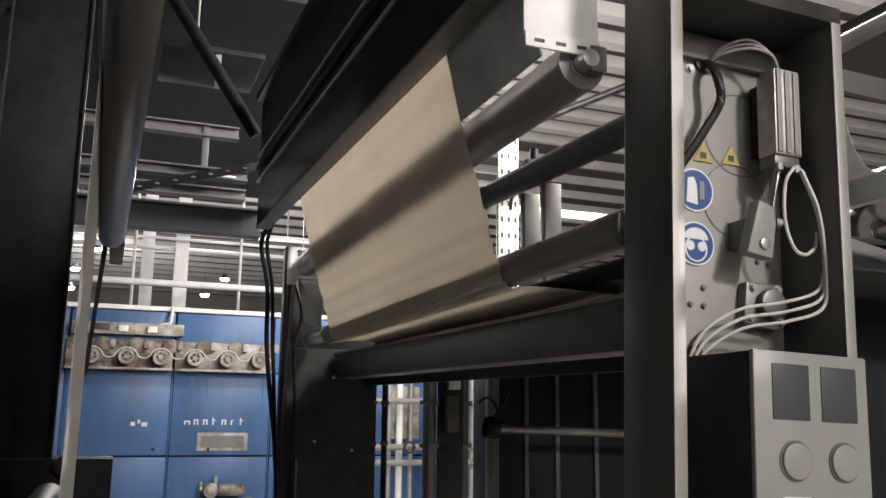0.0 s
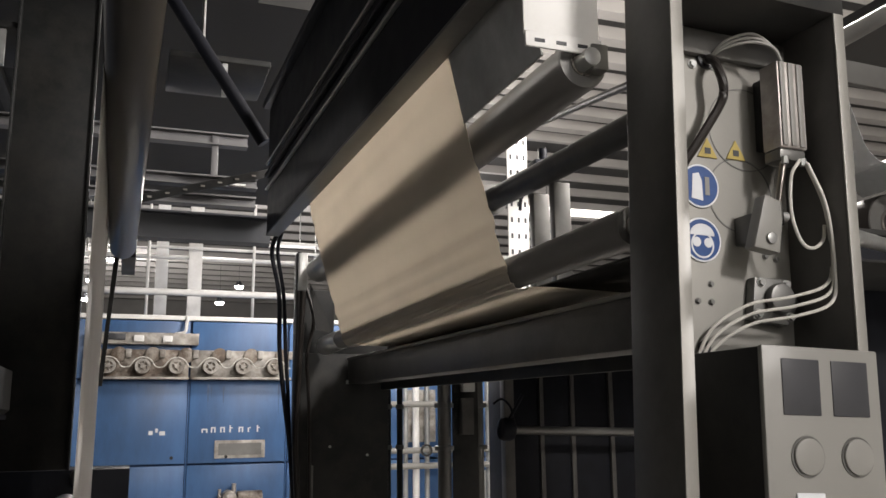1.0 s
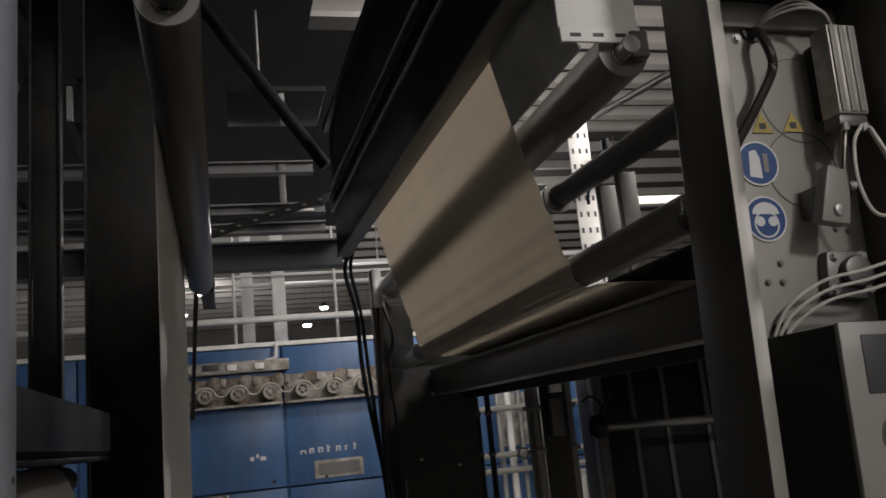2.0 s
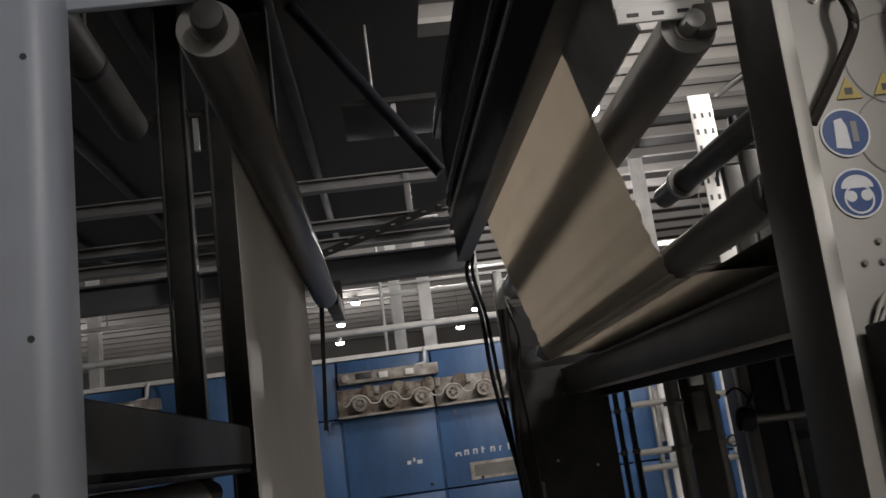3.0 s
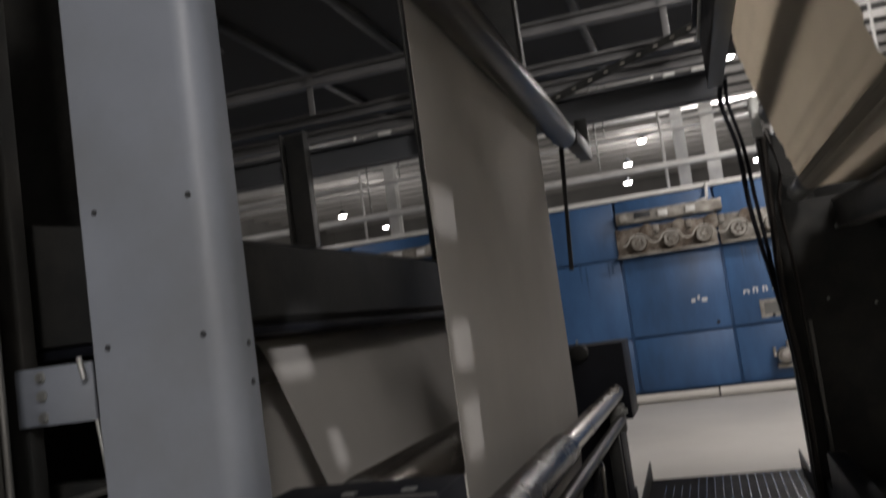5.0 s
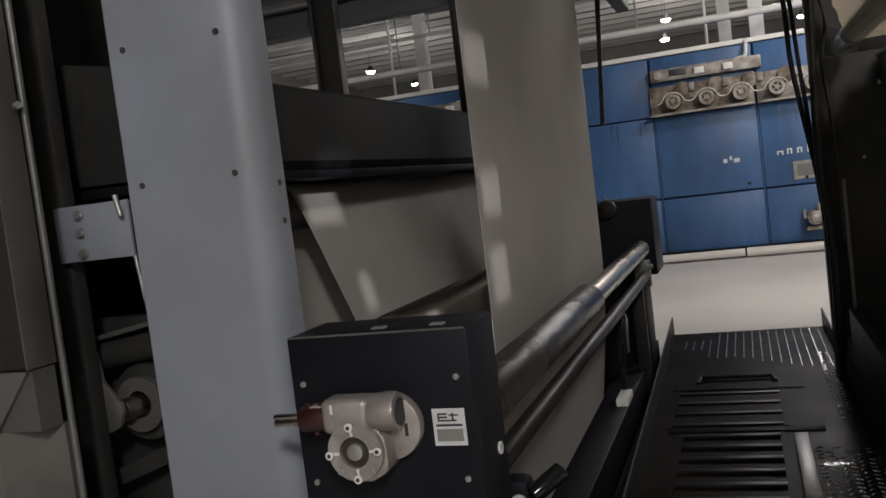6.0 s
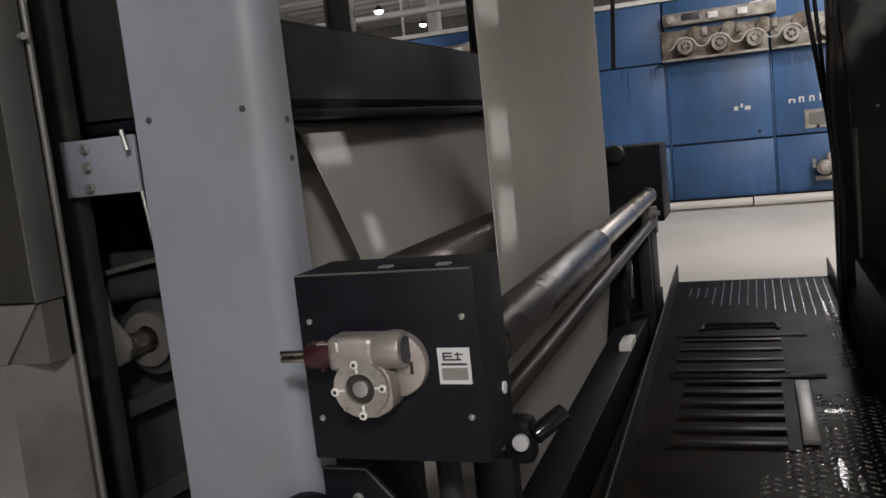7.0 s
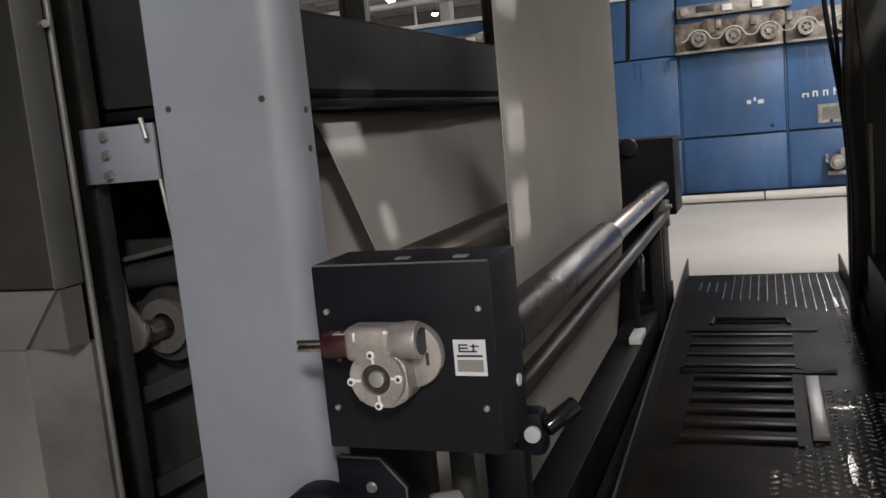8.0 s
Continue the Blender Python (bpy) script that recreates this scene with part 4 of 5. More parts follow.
part("disc", cyl((0.078, 2.02, 0.785), (0.078, 2.005, 0.785), 0.019, seg=24, bevel=0.002), SIGNW, t, "white round disc")
part("grip", cyl((0.105, 2.03, 0.795), (0.165, 2.09, 0.832), 0.022, seg=22, bevel=0.003), GLOSS, t, "shiny dark grip")
part("arm", bx(-0.05, 0.05, 2.03, 2.09, 0.42, 0.74, 0.01), BLACK, t)
t = thing("clamp_handle", (0.13, 4.3, 0.75), "black clamp lever with a chrome edge at the far rods", "clamp")
part("body", prism(((-0.02, 0.57), (0.01, 0.57), (0.035, 0.64), (0.04, 0.79), (0.022, 0.85), (-0.01, 0.84), (-0.02, 0.7)), "y", 4.25, 4.3, bevel=0.008), GLOSS, t)
part("arm", bx(-0.018, 0.008, 4.262, 4.288, 0.456, 0.575, 0.004), BLACK, t)
part("grip", cyl((0.035, 4.24, 0.64), (0.035, 4.24, 0.79), 0.008, seg=14), CHROME, t)
single("low_beam", bx(-0.12, 0.03, 1.95, 5.6, FLOOR, 0.42, 0.005), BLACK, "dark lower machine beam along the walkway", "beam")
single("gutter", prism(((0.032, 0.7), (0.1965, 0.7), (0.0505, 6.3), (0.032, 6.3)), "z", FLOOR, FLOOR + 0.012), BLACK, "black oily gutter beside the walkway", "gutter")
single("pale_block", bx(-0.025, 0.03, 4.1, 4.28, 0.42, 0.455, 0.004), WHITE, "pale metal block on the lower beam", "block")

# dark box at the end of the run
t = thing("end_box", (-0.2, 5.0, FLOOR), "black sheet-metal box at the end of the cloth run", "box")
part("case", bx(-0.75, 0.132, 4.99, 5.35, 0.9, 1.315, 0.006), BLACK, t)
part("stand", bx(-0.7, 0.05, 5.02, 5.3, FLOOR, 0.9, 0.004), BLACK, t)
part("cap", cyl((-0.1, 4.985, 1.28), (-0.1, 4.93, 1.28), 0.05, seg=20, bevel=0.01), DARK, t)
part("lever", cyl((-0.11, 5.0, 1.315), (-0.11, 5.0, 1.35), 0.006, seg=8), STEEL, t)
t = thing("far_roller_bracket", (0.06, 4.9, 2.4), "dark bracket bar carrying the roller's far end, with a hanging strap", "bracket")
part("bar", bx(0.03, 0.1, 4.66, 5.245, 2.36, 2.44, 0.004), DARK, t)
part("riser", bx(0.03, 0.1, 5.2, 5.245, 2.44, 2.6, 0.004), DARK, t)
part("strap", prism(((0.0, 2.4), (0.025, 2.4), (0.0, 2.05), (-0.02, 1.72), (-0.042, 1.72), (-0.02, 2.05)), "y", 4.66, 4.675), DARK, t)
for x, yy, z0, z1 in ((-0.74, 4.9, 1.32, 4.3), (-0.35, 4.9, 1.32, 4.3), (-1.59, 4.9, FLOOR, 2.78)):
    t = thing("frame_column", (x, yy, z0), "dark steel column of the machine frame", "column", "frame columns")
    hw = 0.2 if x > -0.5 else 0.08
    part("web_plate", bx(x - hw, x + hw, yy, yy + 0.012, z0, z1, 0.002), DARK, t)
    part("flange", bx(x - hw, x - hw + 0.012, yy - 0.06, yy - 0.001, z0, z1, 0.002), DARK, t)
    part("flange", bx(x + hw - 0.012, x + hw, yy - 0.06, yy - 0.001, z0, z1, 0.002), DARK, t)
t = thing("overhead_duct", (-0.9, 2.8, 3.4), "dark round duct slanting overhead behind the roller", "duct")
part("tube", cyl((-0.9, 1.2, 3.75), (-0.9, 4.6, 3.45), 0.09, seg=28), DARK, t)
for k in range(3):
    c = Vector((-0.9, 1.2, 3.75)).lerp(Vector((-0.9, 4.6, 3.45)), 0.2 + 0.3 * k)
    part("band", cyl(c, c + Vector((0, 0.03, -0.003)), 0.093, seg=28), BLACK, t)
    part("hanger", cyl(c, (c.x, c.y, 4.3), 0.01, seg=8), DARK, t)

# ---- machine with the cream cloth ----
side = thing("machine_side_frame", (1.3, 1.68, FLOOR), "folded steel side frame with a bare bearing plate", "machine frame")
part("bearing_plate", bx(1.105, 1.52, 1.68, 1.695, FLOOR, 2.62, 0.002), PLATE, side)
part("outer_flange", bx(1.087, 1.105, 1.5, 1.679, FLOOR, 2.62, 0.003), FRAME, side, "dark outer flange")
part("flange_lip", bx(1.08, 1.109, 1.494, 1.4985, FLOOR, 2.62, 0.002), PLATE, side, "pale flange edge")
part("inner_flange", bx(1.51, 1.534, 1.504, 1.7, FLOOR, 2.43, 0.003), FRAME, side)
part("ring_mark", ring((1.38, 1.679, 2.04), (1.38, 1.6782, 2.04), 0.088, 0.085, seg=48), DULL, side, "scribed circle")
part("ring_mark", ring((1.4, 1.679, 2.2), (1.4, 1.6782, 2.2), 0.1, 0.0975, seg=48), DULL, side, "scribed circle")
part("flange_lip", bx(1.508, 1.535, 1.497, 1.5025, FLOOR, 2.43, 0.002), PLATE, side, "pale flange edge")
part("top_flange", bx(1.106, 1.54, 1.5, 1.679, 2.43, 2.47, 0.003), DARK, side)
part("cross_rail", bx(1.106, 1.9, 1.66, 1.679, 2.36, 2.42, 0.003), DULL, side)
for x, z in ((1.27, 2.05), (1.27, 1.927)):
    s = part("safety_sign", cyl((x, 1.679, z), (x, 1.676, z), 0.05, seg=36), SIGNW, side, "round blue safety sign with a white figure")
    part("sign_field", cyl((x, 1.676, z), (x, 1.6752, z), 0.046, seg=36), SIGNB, s)
    if z > 2:
        part("pictogram", prism(((x - 0.024, z - 0.03), (x + 0.006, z - 0.034), (x + 0.004, z + 0.012), (x - 0.004, z + 0.03), (x - 0.02, z + 0.026)), "y", 1.6742, 1.675), SIGNW, s, "white glove shape")
        part("pictogram", bx(x + 0.012, x + 0.024, 1.6742, 1.675, z - 0.02, z + 0.022), BOXG, s)
    else:
        bm = bmesh.new()
        prism([(x + 0.032 * math.cos(a), z + 0.01 + 0.026 * math.sin(a)) for a in (radians(15 * k) for k in range(13))], "y", 1.6742, 1.675, bm)
        part("pictogram", bm, SIGNW, s, "white helmet shape")
        for dx in (-0.015, 0.015):
            part("pictogram", cyl((x + dx, 1.675, z - 0.006), (x + dx, 1.6742, z - 0.006), 0.011, seg=16), SIGNW, s)
        part("pictogram", ring((x, 1.675, z - 0.012), (x, 1.6744, z - 0.012), 0.03, 0.026, seg=24), SIGNW, s)
for x, z in ((1.294, 2.14), (1.371, 2.144)):
    s = part("warning_sign", prism(((x - 0.026, z - 0.02), (x + 0.026, z - 0.02), (x, z + 0.026)), "y", 1.676, 1.679), SIGNY, side, "faded yellow triangular warning sign")
    part("pictogram", bx(x - 0.008, x + 0.008, 1.675, 1.6758, z - 0.012, z + 0.002), INK, s)
# bearing, junction box and cylinder on the plate
t = thing("junction_box", (1.36, 1.6, 1.89), "small pale metal junction box with a round cap", "junction box")
bm = prism(((1.37, 2.02), (1.42, 2.006), (1.402, 1.892), (1.335, 1.9)), "y", 1.585, 1.62)
bmesh.ops.bevel(bm, geom=bm.edges[:], offset=0.003, segments=2, affect="EDGES", profile=0.5)
part("case", bm, BOXG, t)
part("foot", bx(1.36, 1.39, 1.62, 1.679, 1.92, 1.985, 0.003), DULL, t)
part("cap", cyl((1.378, 1.587, 1.922), (1.378, 1.578, 1.922), 0.0125, seg=18, bevel=0.002), STEEL, t)
part("gland", cyl((1.406, 1.6, 1.98), (1.437, 1.6, 1.978), 0.011, seg=14), STEEL, t)
part("socket", bx(1.404, 1.42, 1.587, 1.618, 1.955, 1.995, 0.003), DARK, t)
t = thing("flange_bearing", (1.44, 1.65, 1.79), "four-bolt flange bearing with a pale cap", "bearing")
part("flange", prism(((1.375, 1.755), (1.47, 1.745), (1.505, 1.8), (1.475, 1.85), (1.385, 1.85)), "y", 1.65, 1.679, bevel=0.005), DULL, t)
part("cap", cyl((1.44, 1.65, 1.803), (1.44, 1.625, 1.803), 0.034, seg=28, bevel=0.008), DULL, t)
for x, z in ((1.39, 1.768), (1.4, 1.838), (1.475, 1.765), (1.468, 1.838)):
    bolt("bolt", (x, 1.65, z), (0, -1, 0), 0.008, t)
t = thing("air_cylinder", (1.44, 1.6, 2.1), "ribbed aluminium air cylinder on the bearing plate", "cylinder")
bm = bx(1.412, 1.486, 1.575, 1.635, 2.13, 2.335, 0.006)
part("barrel", bm, ALU, t)
for k in range(3):
    part("rib", bx(1.417 + k * 0.023, 1.43 + k * 0.023, 1.571, 1.5749, 2.135, 2.33, 0.001), BOXG, t)
part("end_cap", bx(1.41, 1.48, 1.577, 1.63, 2.103, 2.129, 0.005), DULL, t)
for x in (1.42, 1.468):
    part("tie_nut", cyl((x, 1.575, 2.108), (x, 1.575, 2.092), 0.008, seg=6), STEEL, t)
part("rod", cyl((1.43, 1.59, 2.108), (1.415, 1.6, 2.0), 0.008, seg=12), CHROME, t)
part("mount", bx(1.43, 1.46, 1.6351, 1.679, 2.15, 2.32, 0.003), DARK, t)
t = thing("cable_loom", (1.3, 1.65, 1.7), "pale cables looped over the bearing plate", "cables")
C = ((1.47, 1.57, 2.1), (1.5, 1.555, 2.0), (1.515, 1.56, 1.9), (1.5, 1.56, 1.83), (1.43, 1.585, 1.8), (1.34, 1.62, 1.78), (1.27, 1.65, 1.73), (1.235, 1.665, 1.66))
for k in range(3):
    part("cable", hose([(x - 0.004 * k, y - 0.008 * k, z - 0.022 * k * (1 if z < 1.95 else 0.2)) for x, y, z in C], 0.0038), CABLE, t)
part("cable", hose(((1.46, 1.575, 2.105), (1.425, 1.565, 2.06), (1.42, 1.565, 1.98), (1.44, 1.565, 1.92), (1.47, 1.565, 1.905), (1.5, 1.565, 1.925), (1.507, 1.565, 1.96)), 0.004), CABLE, t, "white cable loop")
part("gland", ring((1.265, 1.679, 1.69), (1.265, 1.672, 1.69), 0.014, 0.009), INK, t)
part("hole_rim", ring((1.3, 1.679, 2.36), (1.3, 1.67, 2.36), 0.026, 0.018), INK, t)
part("black_hose", hose(((1.3, 1.665, 2.355), (1.292, 1.63, 2.325), (1.297, 1.615, 2.25), (1.252, 1.62, 2.165), (1.185, 1.635, 2.06)), 0.0105), RUBBER, t, "black rubber hose")
for k in range(3):
    part("cable", hose(((1.3, 1.665, 2.355), (1.32, 1.63, 2.37 + 0.008 * k), (1.37, 1.6, 2.38 + 0.01 * k), (1.42, 1.59, 2.37), (1.44, 1.59, 2.338)), 0.0035), BOXG, t)
for x, z in ((1.262, 2.4), (1.262, 2.34), (1.32, 2.345)):
    bolt("bolt", (x, 1.679, z), (0, -1, 0), 0.008, t)
for x, z in ((1.29, 1.83), (1.29, 1.79), (1.47, 1.9), (1.44, 1.905), (1.255, 1.79)):
    bolt("plate_bolt", (x, 1.679, z), (0, -1, 0), 0.0055, side, DULL)

# control box
cbx = thing("control_box", (1.33, 1.44, 1.3), "pale grey electrical control box with two dark displays", "control box")
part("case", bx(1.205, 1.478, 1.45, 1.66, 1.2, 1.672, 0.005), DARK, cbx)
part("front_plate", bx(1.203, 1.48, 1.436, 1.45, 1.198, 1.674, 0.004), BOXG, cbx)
for x in (1.245, 1.362):
    part("display", bx(x, x + 0.088, 1.4335, 1.437, 1.545, 1.65, 0.002), SCREEN, cbx, "dark display window")
for x in (1.295, 1.412):
    for z in (1.47, 1.35):
        part("blanking_cap", cyl((x, 1.436, z), (x, 1.428, z), 0.034, seg=32, bevel=0.003), BOXG, cbx, "round grey blanking cap")
        part("cap_rim", ring((x, 1.436, z), (x, 1.4335, z), 0.038, 0.0345, seg=32), DULL, cbx)
sw = part("rotary_switch", bx(1.263, 1.327, 1.431, 1.436, 1.335, 1.405, 0.002), SIGNW, cbx, "white switch plate with a black knob")
part("knob", cyl((1.295, 1.431, 1.37), (1.295, 1.405, 1.37), 0.014, seg=20, bevel=0.003), BLACK, sw)

# the whole side leans a little
LEAN = Matrix.Rotation(radians(2.0), 3, "Y")
PIVOT = Vector((1.3, 1.6, 2.05))
for ob in [o for o in scene.objects if o.name.split(".")[0] in ("machine_side_frame", "junction_box", "flange_bearing", "air_cylinder", "cable_loom", "control_box") and o.parent is None]:
    ob.location = PIVOT + LEAN @ (ob.location - PIVOT)
    ob.rotation_euler = (0, radians(2.0), 0)
cbx.location.x += 0.012

# rollers and cloth
roller("guide_roller", 1.056, 2.362, 1.8, 4.8, 0.062, ROLLG, "dark guide roller behind the cream cloth", "rollers of the cream cloth", shaft=0.022)
roller("guide_roller", 1.12, 1.956, 1.715, 4.9, 0.047, ROLLG, "dark lower guide roller behind the cream cloth", "rollers of the cream cloth", shaft=0.022)
for (ob, _, _, _, rr, _), L in ((spinning[-2], 3.0), (spinning[-1], 3.185)):
    tip = new("end_sleeve", mesh(cyl((0, L - 0.42, 0), (0, L + 0.002, 0), rr + 0.004, seg=32, bevel=0.003), "end_sleeve", STEEL))
    tip.parent = ob
    tagged(tip, "bare steel end of the roller")
CREAM = ((1.25, 3.1), (0.99, 2.98), (0.915, 2.85), (0.9, 2.7), (0.9, 2.58), (0.936, 2.42), (0.978, 2.26), (1.03, 2.08), (1.06, 1.97), (1.069, 1.935), (1.088, 1.908), (1.12, 1.899), (1.3, 1.905), (2.6, 1.86))
cloth(CREAM, 2.285, 4.26, 0.003, 60, CLOTH_R, "thin cream cotton cloth stretched between rollers", seed=5, ridge=0.008)
# hidden sheet, added only to keep lamp light off the returning cloth
single("shade_sheet", bx(1.24, 2.6, 1.8, 4.55, 1.93, 1.937, 0.002), DARK, "dark sheet added out of sight to shade the returning cream cloth", "tray")
t = thing("roller_bracket", (0.95, 1.78, 2.38), "white slotted steel bracket holding the upper roller", "bracket")
part("plate", bx(0.895, 1.09, 1.775, 1.783, 2.405, 2.72, 0.003), WHITE, t)
part("folded_lip", bx(0.895, 1.09, 1.766, 1.7745, 2.372, 2.41, 0.002), WHITE, t)
for x in (0.93, 0.985, 1.04):
    part("slot", bx(x - 0.013, x + 0.013, 1.7645, 1.767, 2.384, 2.393, 0.001), INK, t)
part("clamp", bx(1.06, 1.105, 1.76, 1.8, 2.335, 2.4, 0.006), DULL, t)
single("shiny_guide_plate", prism(((0.9, 2.95), (0.906, 2.95), (0.902, 2.58), (0.951, 2.365), (0.945, 2.365), (0.896, 2.58)), "y", 1.79, 2.284), STEEL, "shiny steel guide plate above the roller", "plate")

ub = thing("upper_beam", (0.8, 4.9, 2.57), "dark steel upper beam of the machine with ledges", "beam")
part("box_section", bx(0.778, 0.83, 0.3, 4.9, 2.575, 3.3, 0.006), BLACK, ub)
part("lower_lip", bx(0.774, 0.85, 0.3, 4.9, 2.56, 2.573, 0.003), DULL, ub)
for z in (2.815, 2.96):
    part("ledge", bx(0.76, 0.7775, 0.3, 4.88, z, z + 0.012, 0.003), STEEL, ub)
part("gear_rail", bx(0.75, 0.7775, 0.3, 4.85, 2.88, 2.9, 0.004), BLACK, ub)
part("top_plate", bx(0.74, 0.86, 0.3, 4.9, 3.301, 3.34, 0.004), BLACK, ub)
ub.rotation_euler = (0, 0, radians(1.2))
lb = thing("lower_beam", (1.35, 5.1, 1.8), "dark grey lower beam of the machine", "beam")
part("box_section", bx(1.3, 1.42, 1.72, 5.1, 1.755, 1.9, 0.006), FRAME, lb)
# dark sheet added to keep the gap behind the beam dark
part("dark_filler", bx(1.5, 1.52, 1.72, 5.1, 1.72, 1.89, 0.003), DARK, lb)
# pale strip stands for the lit cloth edge just above the beam
part("edge", bx(1.293, 1.3, 1.72, 5.1, 1.89, 1.903, 0.001), BOXG, lb)
part("bolt_head", cyl((1.302, 5.09, 1.765), (1.29, 5.09, 1.765), 0.012, seg=12), STEEL, lb)

lb.rotation_euler = (radians(0.75), 0, 0)

# far frame of the machine
tw = thing("far_side_frame", (1.2, 5.1, FLOOR), "black far side frame of the machine with hoses", "machine frame")
part("wide_panel", bx(1.0, 1.55, 5.11, 5.2, FLOOR, 1.93, 0.006), DARK, tw)
part("upper_panel", bx(0.99, 1.22, 5.12, 5.15, 1.93, 2.3, 0.004), DARK, tw)
part("rear_panel", bx(1.22, 1.6, 5.12, 5.15, 1.93, 2.06, 0.004), DARK, tw)
part("post", bx(0.975, 1.0, 5.0, 5.1, FLOOR, 2.5, 0.006), DARK, tw)
part("post_edge", bx(1.08, 1.1, 5.06, 5.1, 0.42, 1.3, 0.004), DULL, tw)
part("base_box", bx(1.03, 1.6, 4.2, 5.0, FLOOR, 0.5, 0.01), DARK, tw)
part("hose", hose(((1.0, 4.98, 2.4), (1.0, 4.96, 2.2), (0.985, 4.96, 1.8), (0.975, 4.96, 1.45), (1.0, 4.96, 1.0), (0.995, 4.96, 0.5), (0.995, 4.96, 0.2)), 0.018), RUBBER, tw, "black rubber hose")
part("hose", hose(((1.02, 4.97, 2.3), (1.06, 4.93, 2.1), (1.03, 4.95, 1.9), (1.05, 4.96, 1.6), (1.06, 4.95, 1.0)), 0.01), RUBBER, tw, "black rubber hose")
for z in (1.4,):
    part("small_bolt", cyl((1.2, 5.1, z), (1.2, 5.094, z), 0.008, seg=10), STEEL, tw)
    part("small_bolt", cyl((1.42, 5.1, z - 0.05), (1.42, 5.094, z - 0.05), 0.008, seg=10), STEEL, tw)
part("roll_end_plate", bx(0.95, 1.0, 4.82, 4.84, 2.25, 2.46, 0.004), STEEL, tw)
part("cam_plate", prism(((1.02, 2.3), (1.1, 2.16), (1.15, 2.02), (1.06, 2.04)), "y", 4.86, 4.87), DARK, tw)
single("hanging_cable", hose(((0.85, 4.9, 2.6), (0.835, 5.05, 2.5), (0.882, 5.05, 2.25), (0.893, 5.05, 1.94), (0.926, 5.05, 1.66), (0.965, 5.03, 1.36), (0.985, 5.0, 1.1)), 0.013), BLACK, "black cable looping down the far frame", "cable", "cables on the far frame")
single("hanging_cable", hose(((0.87, 4.92, 2.6), (0.87, 5.06, 2.5), (0.912, 5.07, 2.25), (0.93, 5.07, 1.94), (0.95, 5.06, 1.66), (0.965, 5.05, 1.36), (0.985, 5.02, 1.1)), 0.011), BLACK, "black cable looping down the far frame", "cable", "cables on the far frame")
t = thing("side_cover", (2.8, 2.2, FLOOR), "black side cover of the machine beyond the frame", "panel")
part("sheet", bx(2.2, 3.4, 2.2, 2.22, FLOOR, 2.12, 0.003), BLACK, t)
part("upper_flange", bx(2.2, 3.4, 2.16, 2.199, 2.1, 2.12, 0.002), DARK, t)
part("handle", bx(2.5, 2.53, 2.17, 2.199, 1.3, 1.45, 0.004), DARK, t)
single("side_guard", bx(1.0, 1.08, 3.0, 4.4, 0.3, 0.75, 0.006), BLACK, "black low side panel along the walkway", "panel")

# piping behind, seen below the lower beam
for x, yy, r in ((2.04, 5.5, 0.045), (2.28, 5.55, 0.05), (1.86, 5.9, 0.02), (1.78, 5.9, 0.018), (1.72, 5.9, 0.018)):
    t = thing("steam_pipe", (x, yy, FLOOR), "dull vertical pipe with flange collars behind the machine", "pipe", "pipes behind the machine")
    part("tube", cyl((x, yy, FLOOR), (x, yy, 1.955), r, seg=18), DULL if r > 0.03 else DARK, t)
    for z in (0.9, 1.35, 1.62):
        part("collar", cyl((x, yy, z), (x, yy, z + 0.03), r * 1.45, seg=18, bevel=0.003), DULL, t)
t = thing("ball_valve", (2.4, 5.5, 1.42), "dark ball valve on a horizontal pipe", "valve")
part("ball", cyl((2.34, 5.3, 1.485), (2.44, 5.3, 1.475), 0.075, seg=24, bevel=0.03), BLACK, t)
part("pipe", cyl((2.4, 5.3, 1.475), (4.4, 5.3, 1.42), 0.028, seg=16), DULL, t)
part("handle", cyl((2.4, 5.28, 1.54), (2.5, 5.28, 1.7), 0.012, seg=10), BLACK, t)
part("wire", hose(((2.44, 5.3, 1.53), (2.42, 5.3, 1.62), (2.36, 5.3, 1.67), (2.3, 5.3, 1.64)), 0.008), BLACK, t)
cg = thing("dark_cabinet", (3.5, 5.7, FLOOR), "black ribbed cabinet in the shade under the beam", "cabinet")
part("case", bx(2.6, 5.0, 5.65, 6.1, FLOOR, 2.15, 0.006), BLACK, cg)
part("edge_post", bx(2.53, 2.6, 5.64, 5.72, FLOOR, 2.15, 0.004), FRAME, cg)
for x in (2.8, 3.04, 3.35, 3.7, 4.1):
    part("rib", bx(x - 0.016, x + 0.016, 5.62, 5.649, FLOOR, 2.1, 0.003), FRAME, cg)
part("roof_plate", bx(1.55, 5.0, 4.1, 6.1, 1.955, 1.98, 0.004), DARK, cg)
mf = thing("pipe_manifold", (4.4, 11.4, FLOOR), "white and grey pipe manifold in front of the blue machine", "manifold")
for k, x in enumerate((3.62, 3.78, 3.95, 4.2, 4.62, 4.85, 5.1, 5.3)):
    part("riser", cyl((x, 11.4 + 0.04 * (k % 3), FLOOR), (x, 11.4 + 0.04 * (k % 3), 2.3 + 0.25 * (k % 2)), 0.035 + 0.012 * (k % 2), seg=12), WHITE if k % 3 == 1 else STEEL, mf)
for z in (0.95, 1.15, 1.75):
    part("header", cyl((3.3, 11.3, z), (5.9, 11.3, z), 0.04, seg=12), BOXG, mf)
part("board", bx(3.7, 4.1, 11.55, 11.6, 1.25, 1.95, 0.006), GRIME, mf)
part("board", bx(4.75, 5.15, 11.55, 11.6, 0.4, 0.85, 0.006), WHITE, mf)
for x in (3.85, 4.5, 5.2):
    part("valve_wheel", ring((x, 11.22, 1.15), (x, 11.19, 1.15), 0.08, 0.055, seg=18), DARK, mf)
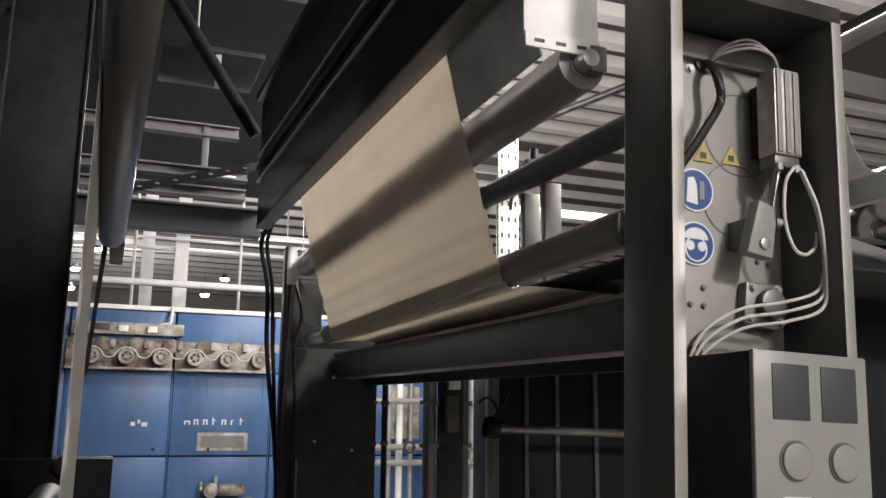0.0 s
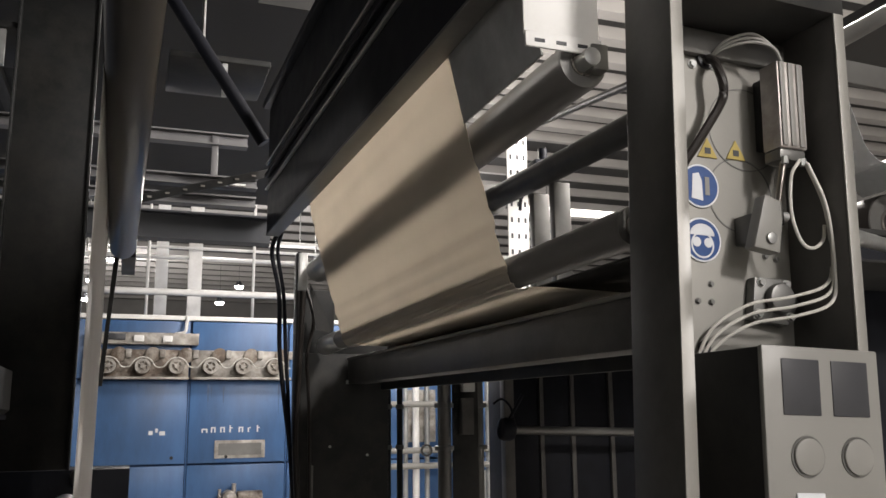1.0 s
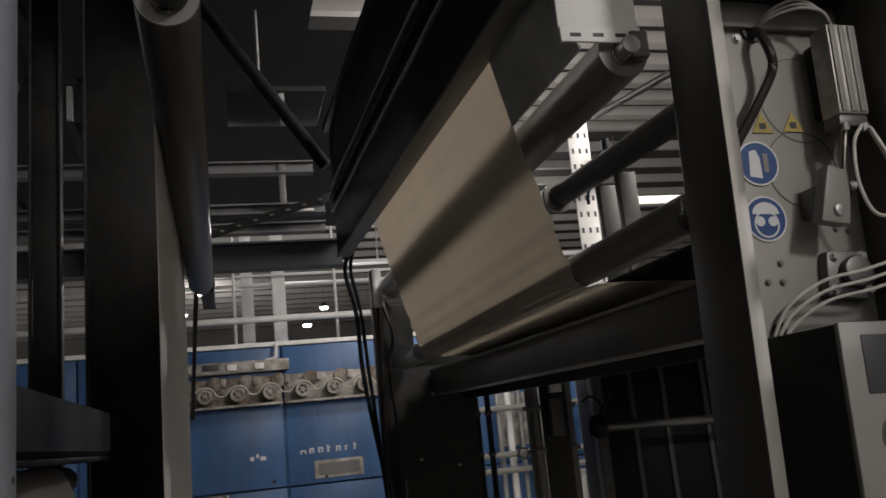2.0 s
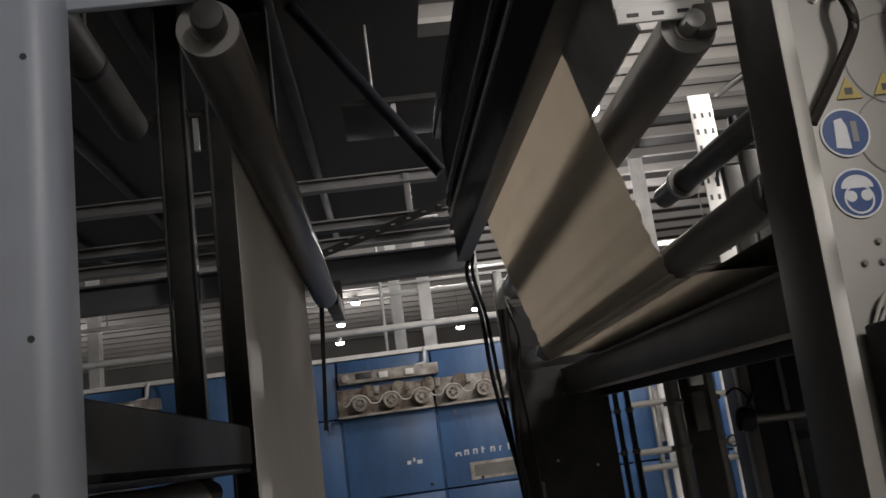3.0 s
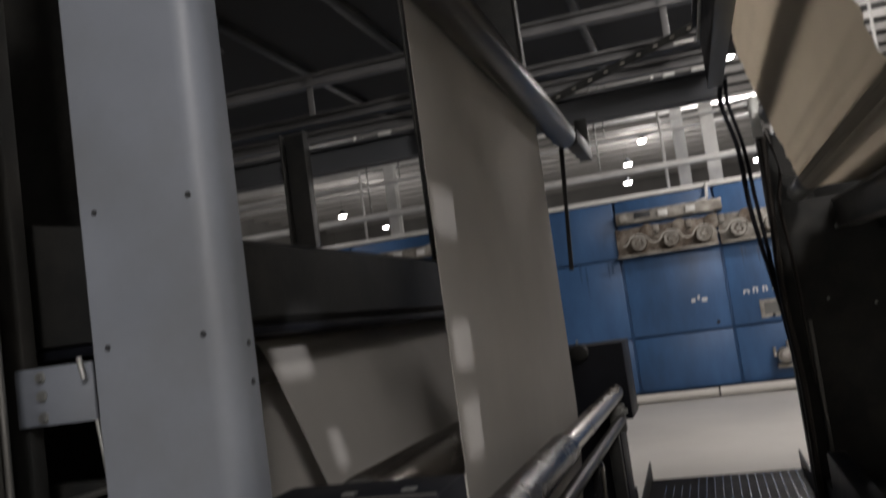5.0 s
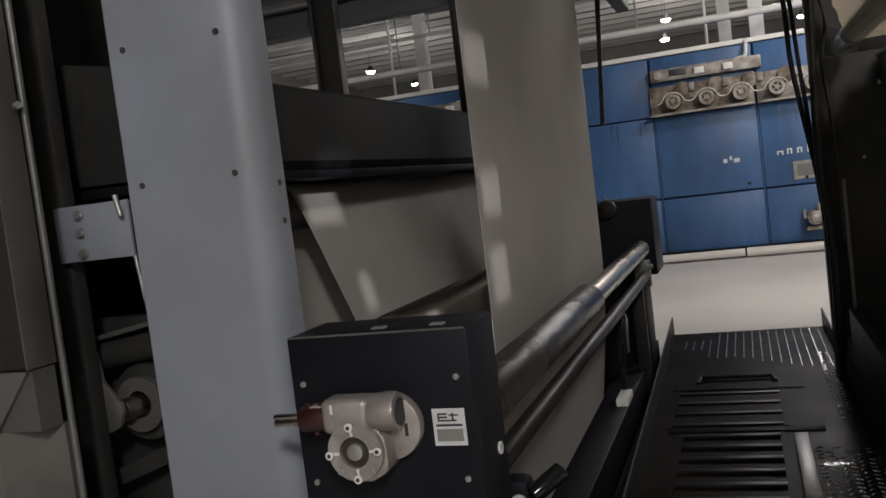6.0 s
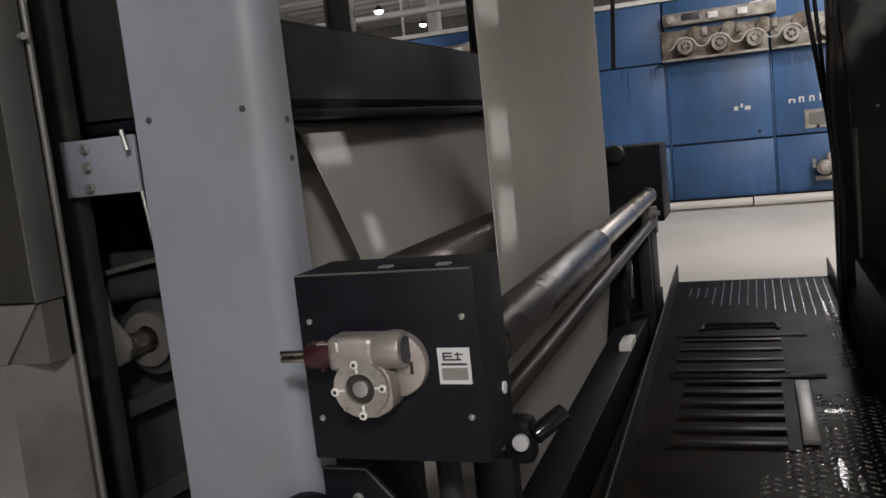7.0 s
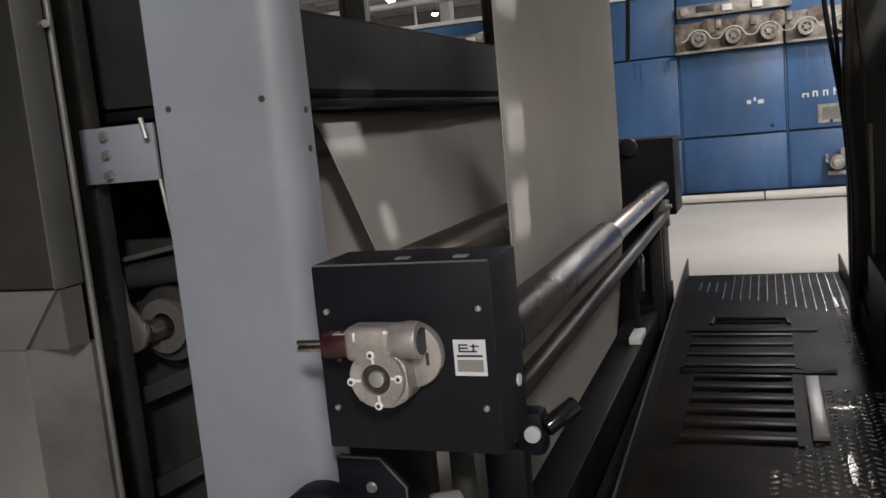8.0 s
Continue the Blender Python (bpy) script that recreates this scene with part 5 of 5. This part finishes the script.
t = thing("switch_box", (2.2, 5.3, 1.7), "small switch boxes on the pipes under the beam", "switch box")
part("upper_box", bx(2.13, 2.21, 5.38, 5.45, 1.72, 1.8, 0.004), STEEL, t)
part("lower_box", bx(2.12, 2.2, 5.38, 5.46, 1.45, 1.68, 0.004), FRAME, t)
part("backing", bx(2.08, 2.26, 5.461, 5.47, FLOOR, 1.82, 0.002), DARK, t)

# frame and piping behind the cream cloth, above
t = thing("overhead_pipe", (2.2, 4, 2.85), "thick grey pipe running behind the cream cloth", "pipe")
part("tube", cyl((2.2, 2.2, 2.8), (2.2, 5.4, 2.92), 0.07, seg=24), DARK, t)
part("flange", cyl((2.2, 5.0, 2.905), (2.2, 5.04, 2.906), 0.1, seg=24), DULL, t)
for yy in (4.2, 4.45):
    t = thing("frame_column", (2.25, yy, 1.98), "grey steel column behind the cream cloth", "column", "frame columns")
    part("web_plate", bx(2.2, 2.3, yy - 0.03, yy + 0.03, 1.98, 2.8, 0.005), DULL, t)
t = thing("cable_tray", (2.5, 5.3, 2.6), "white perforated cable tray standing upright", "cable tray")
part("tray", bx(2.44, 2.59, 5.3, 5.31, 2.3, 3.55, 0.003), WHITE, t)
for k in range(10):
    for dx in (0.025, 0.075, 0.125):
        part("slot", bx(2.44 + dx - 0.008, 2.44 + dx + 0.008, 5.297, 5.2995, 2.4 + k * 0.11, 2.435 + k * 0.11), INK, t)
t = thing("valve_block", (2.62, 5.2, 3.2), "dark valve block on the cable tray", "valve")
part("block", bx(2.58, 2.76, 5.15, 5.29, 3.12, 3.26, 0.02), BLACK, t)
part("stem", cyl((2.66, 5.2, 3.26), (2.66, 5.2, 3.34), 0.03, seg=14), BLACK, t)
part("cable", hose(((2.6, 5.2, 3.1), (2.5, 5.2, 3.0), (2.48, 5.2, 2.9)), 0.012), BLACK, t)
t = thing("window_frame", (3.0, 6.4, 2.4), "pale framed opening behind the machine", "frame")
part("post", bx(2.98, 3.05, 6.4, 6.46, FLOOR, 3.3, 0.004), WHITE, t)
part("rail", bx(3.05, 5.0, 6.4, 6.46, 3.2, 3.27, 0.004), WHITE, t)
t = thing("diagonal_strut", (2.4, 3.5, 2.9), "dark diagonal strut behind the cloth", "strut")
part("bar", cyl((2.6, 5.2, 3.5), (2.1, 2.6, 2.9), 0.02, seg=12), RUBBER, t)
setting("ceiling_side", bx(3.1, 6.0, 1.2, 3.5, 3.3, 3.34), ROOFD, "dark sheet-metal deck over the next machine", "ceiling")
# beyond the side frame
for a, b, r, m_, lab in (((2.3, 2.6, 2.79), (3.2, 2.6, 3.31), 0.035, DULL, "grey pipe crossing above the frame"), ((1.54, 1.66, 1.98), (3.6, 2.6, 2.05), 0.02, STEEL, "thin bright rod beyond the side frame")):
    single("crossing_pipe", cyl(a, b, r, seg=16), m_, lab, "pipe", "pipes beyond the side frame")
single("paper_strip", web(((2.24, 2.66), (2.29, 2.5), (2.33, 2.4), (2.4, 2.36), (2.5, 2.4), (2.6, 2.33)), 2.2, 2.5, 0.004, 10, seed=7), SIGNW, "white strip of paper hanging beyond the frame", "paper strip")
roller("far_roller", 2.62, 2.21, 2.4, 4.6, 0.11, RUBBER, "large black rubber roller beyond the side frame", "rollers of the cream cloth")


# ---- what moves: the rollers turn with the running cloth ----
def motions():
    walk(cam, [(t, look(eye, target, roll)) for t, eye, target, roll in PATH], EXPOSURES)
    for ob, x, y, z, r, skew in spinning:
        rate = min(0.5 / r, 12.0)
        step = 0.1
        rows = [(k * step, pose(x, y, z, 0, math.degrees(-rate * k * step) % 360, skew)) for k in range(81)]
        walk(ob, rows)


motions()
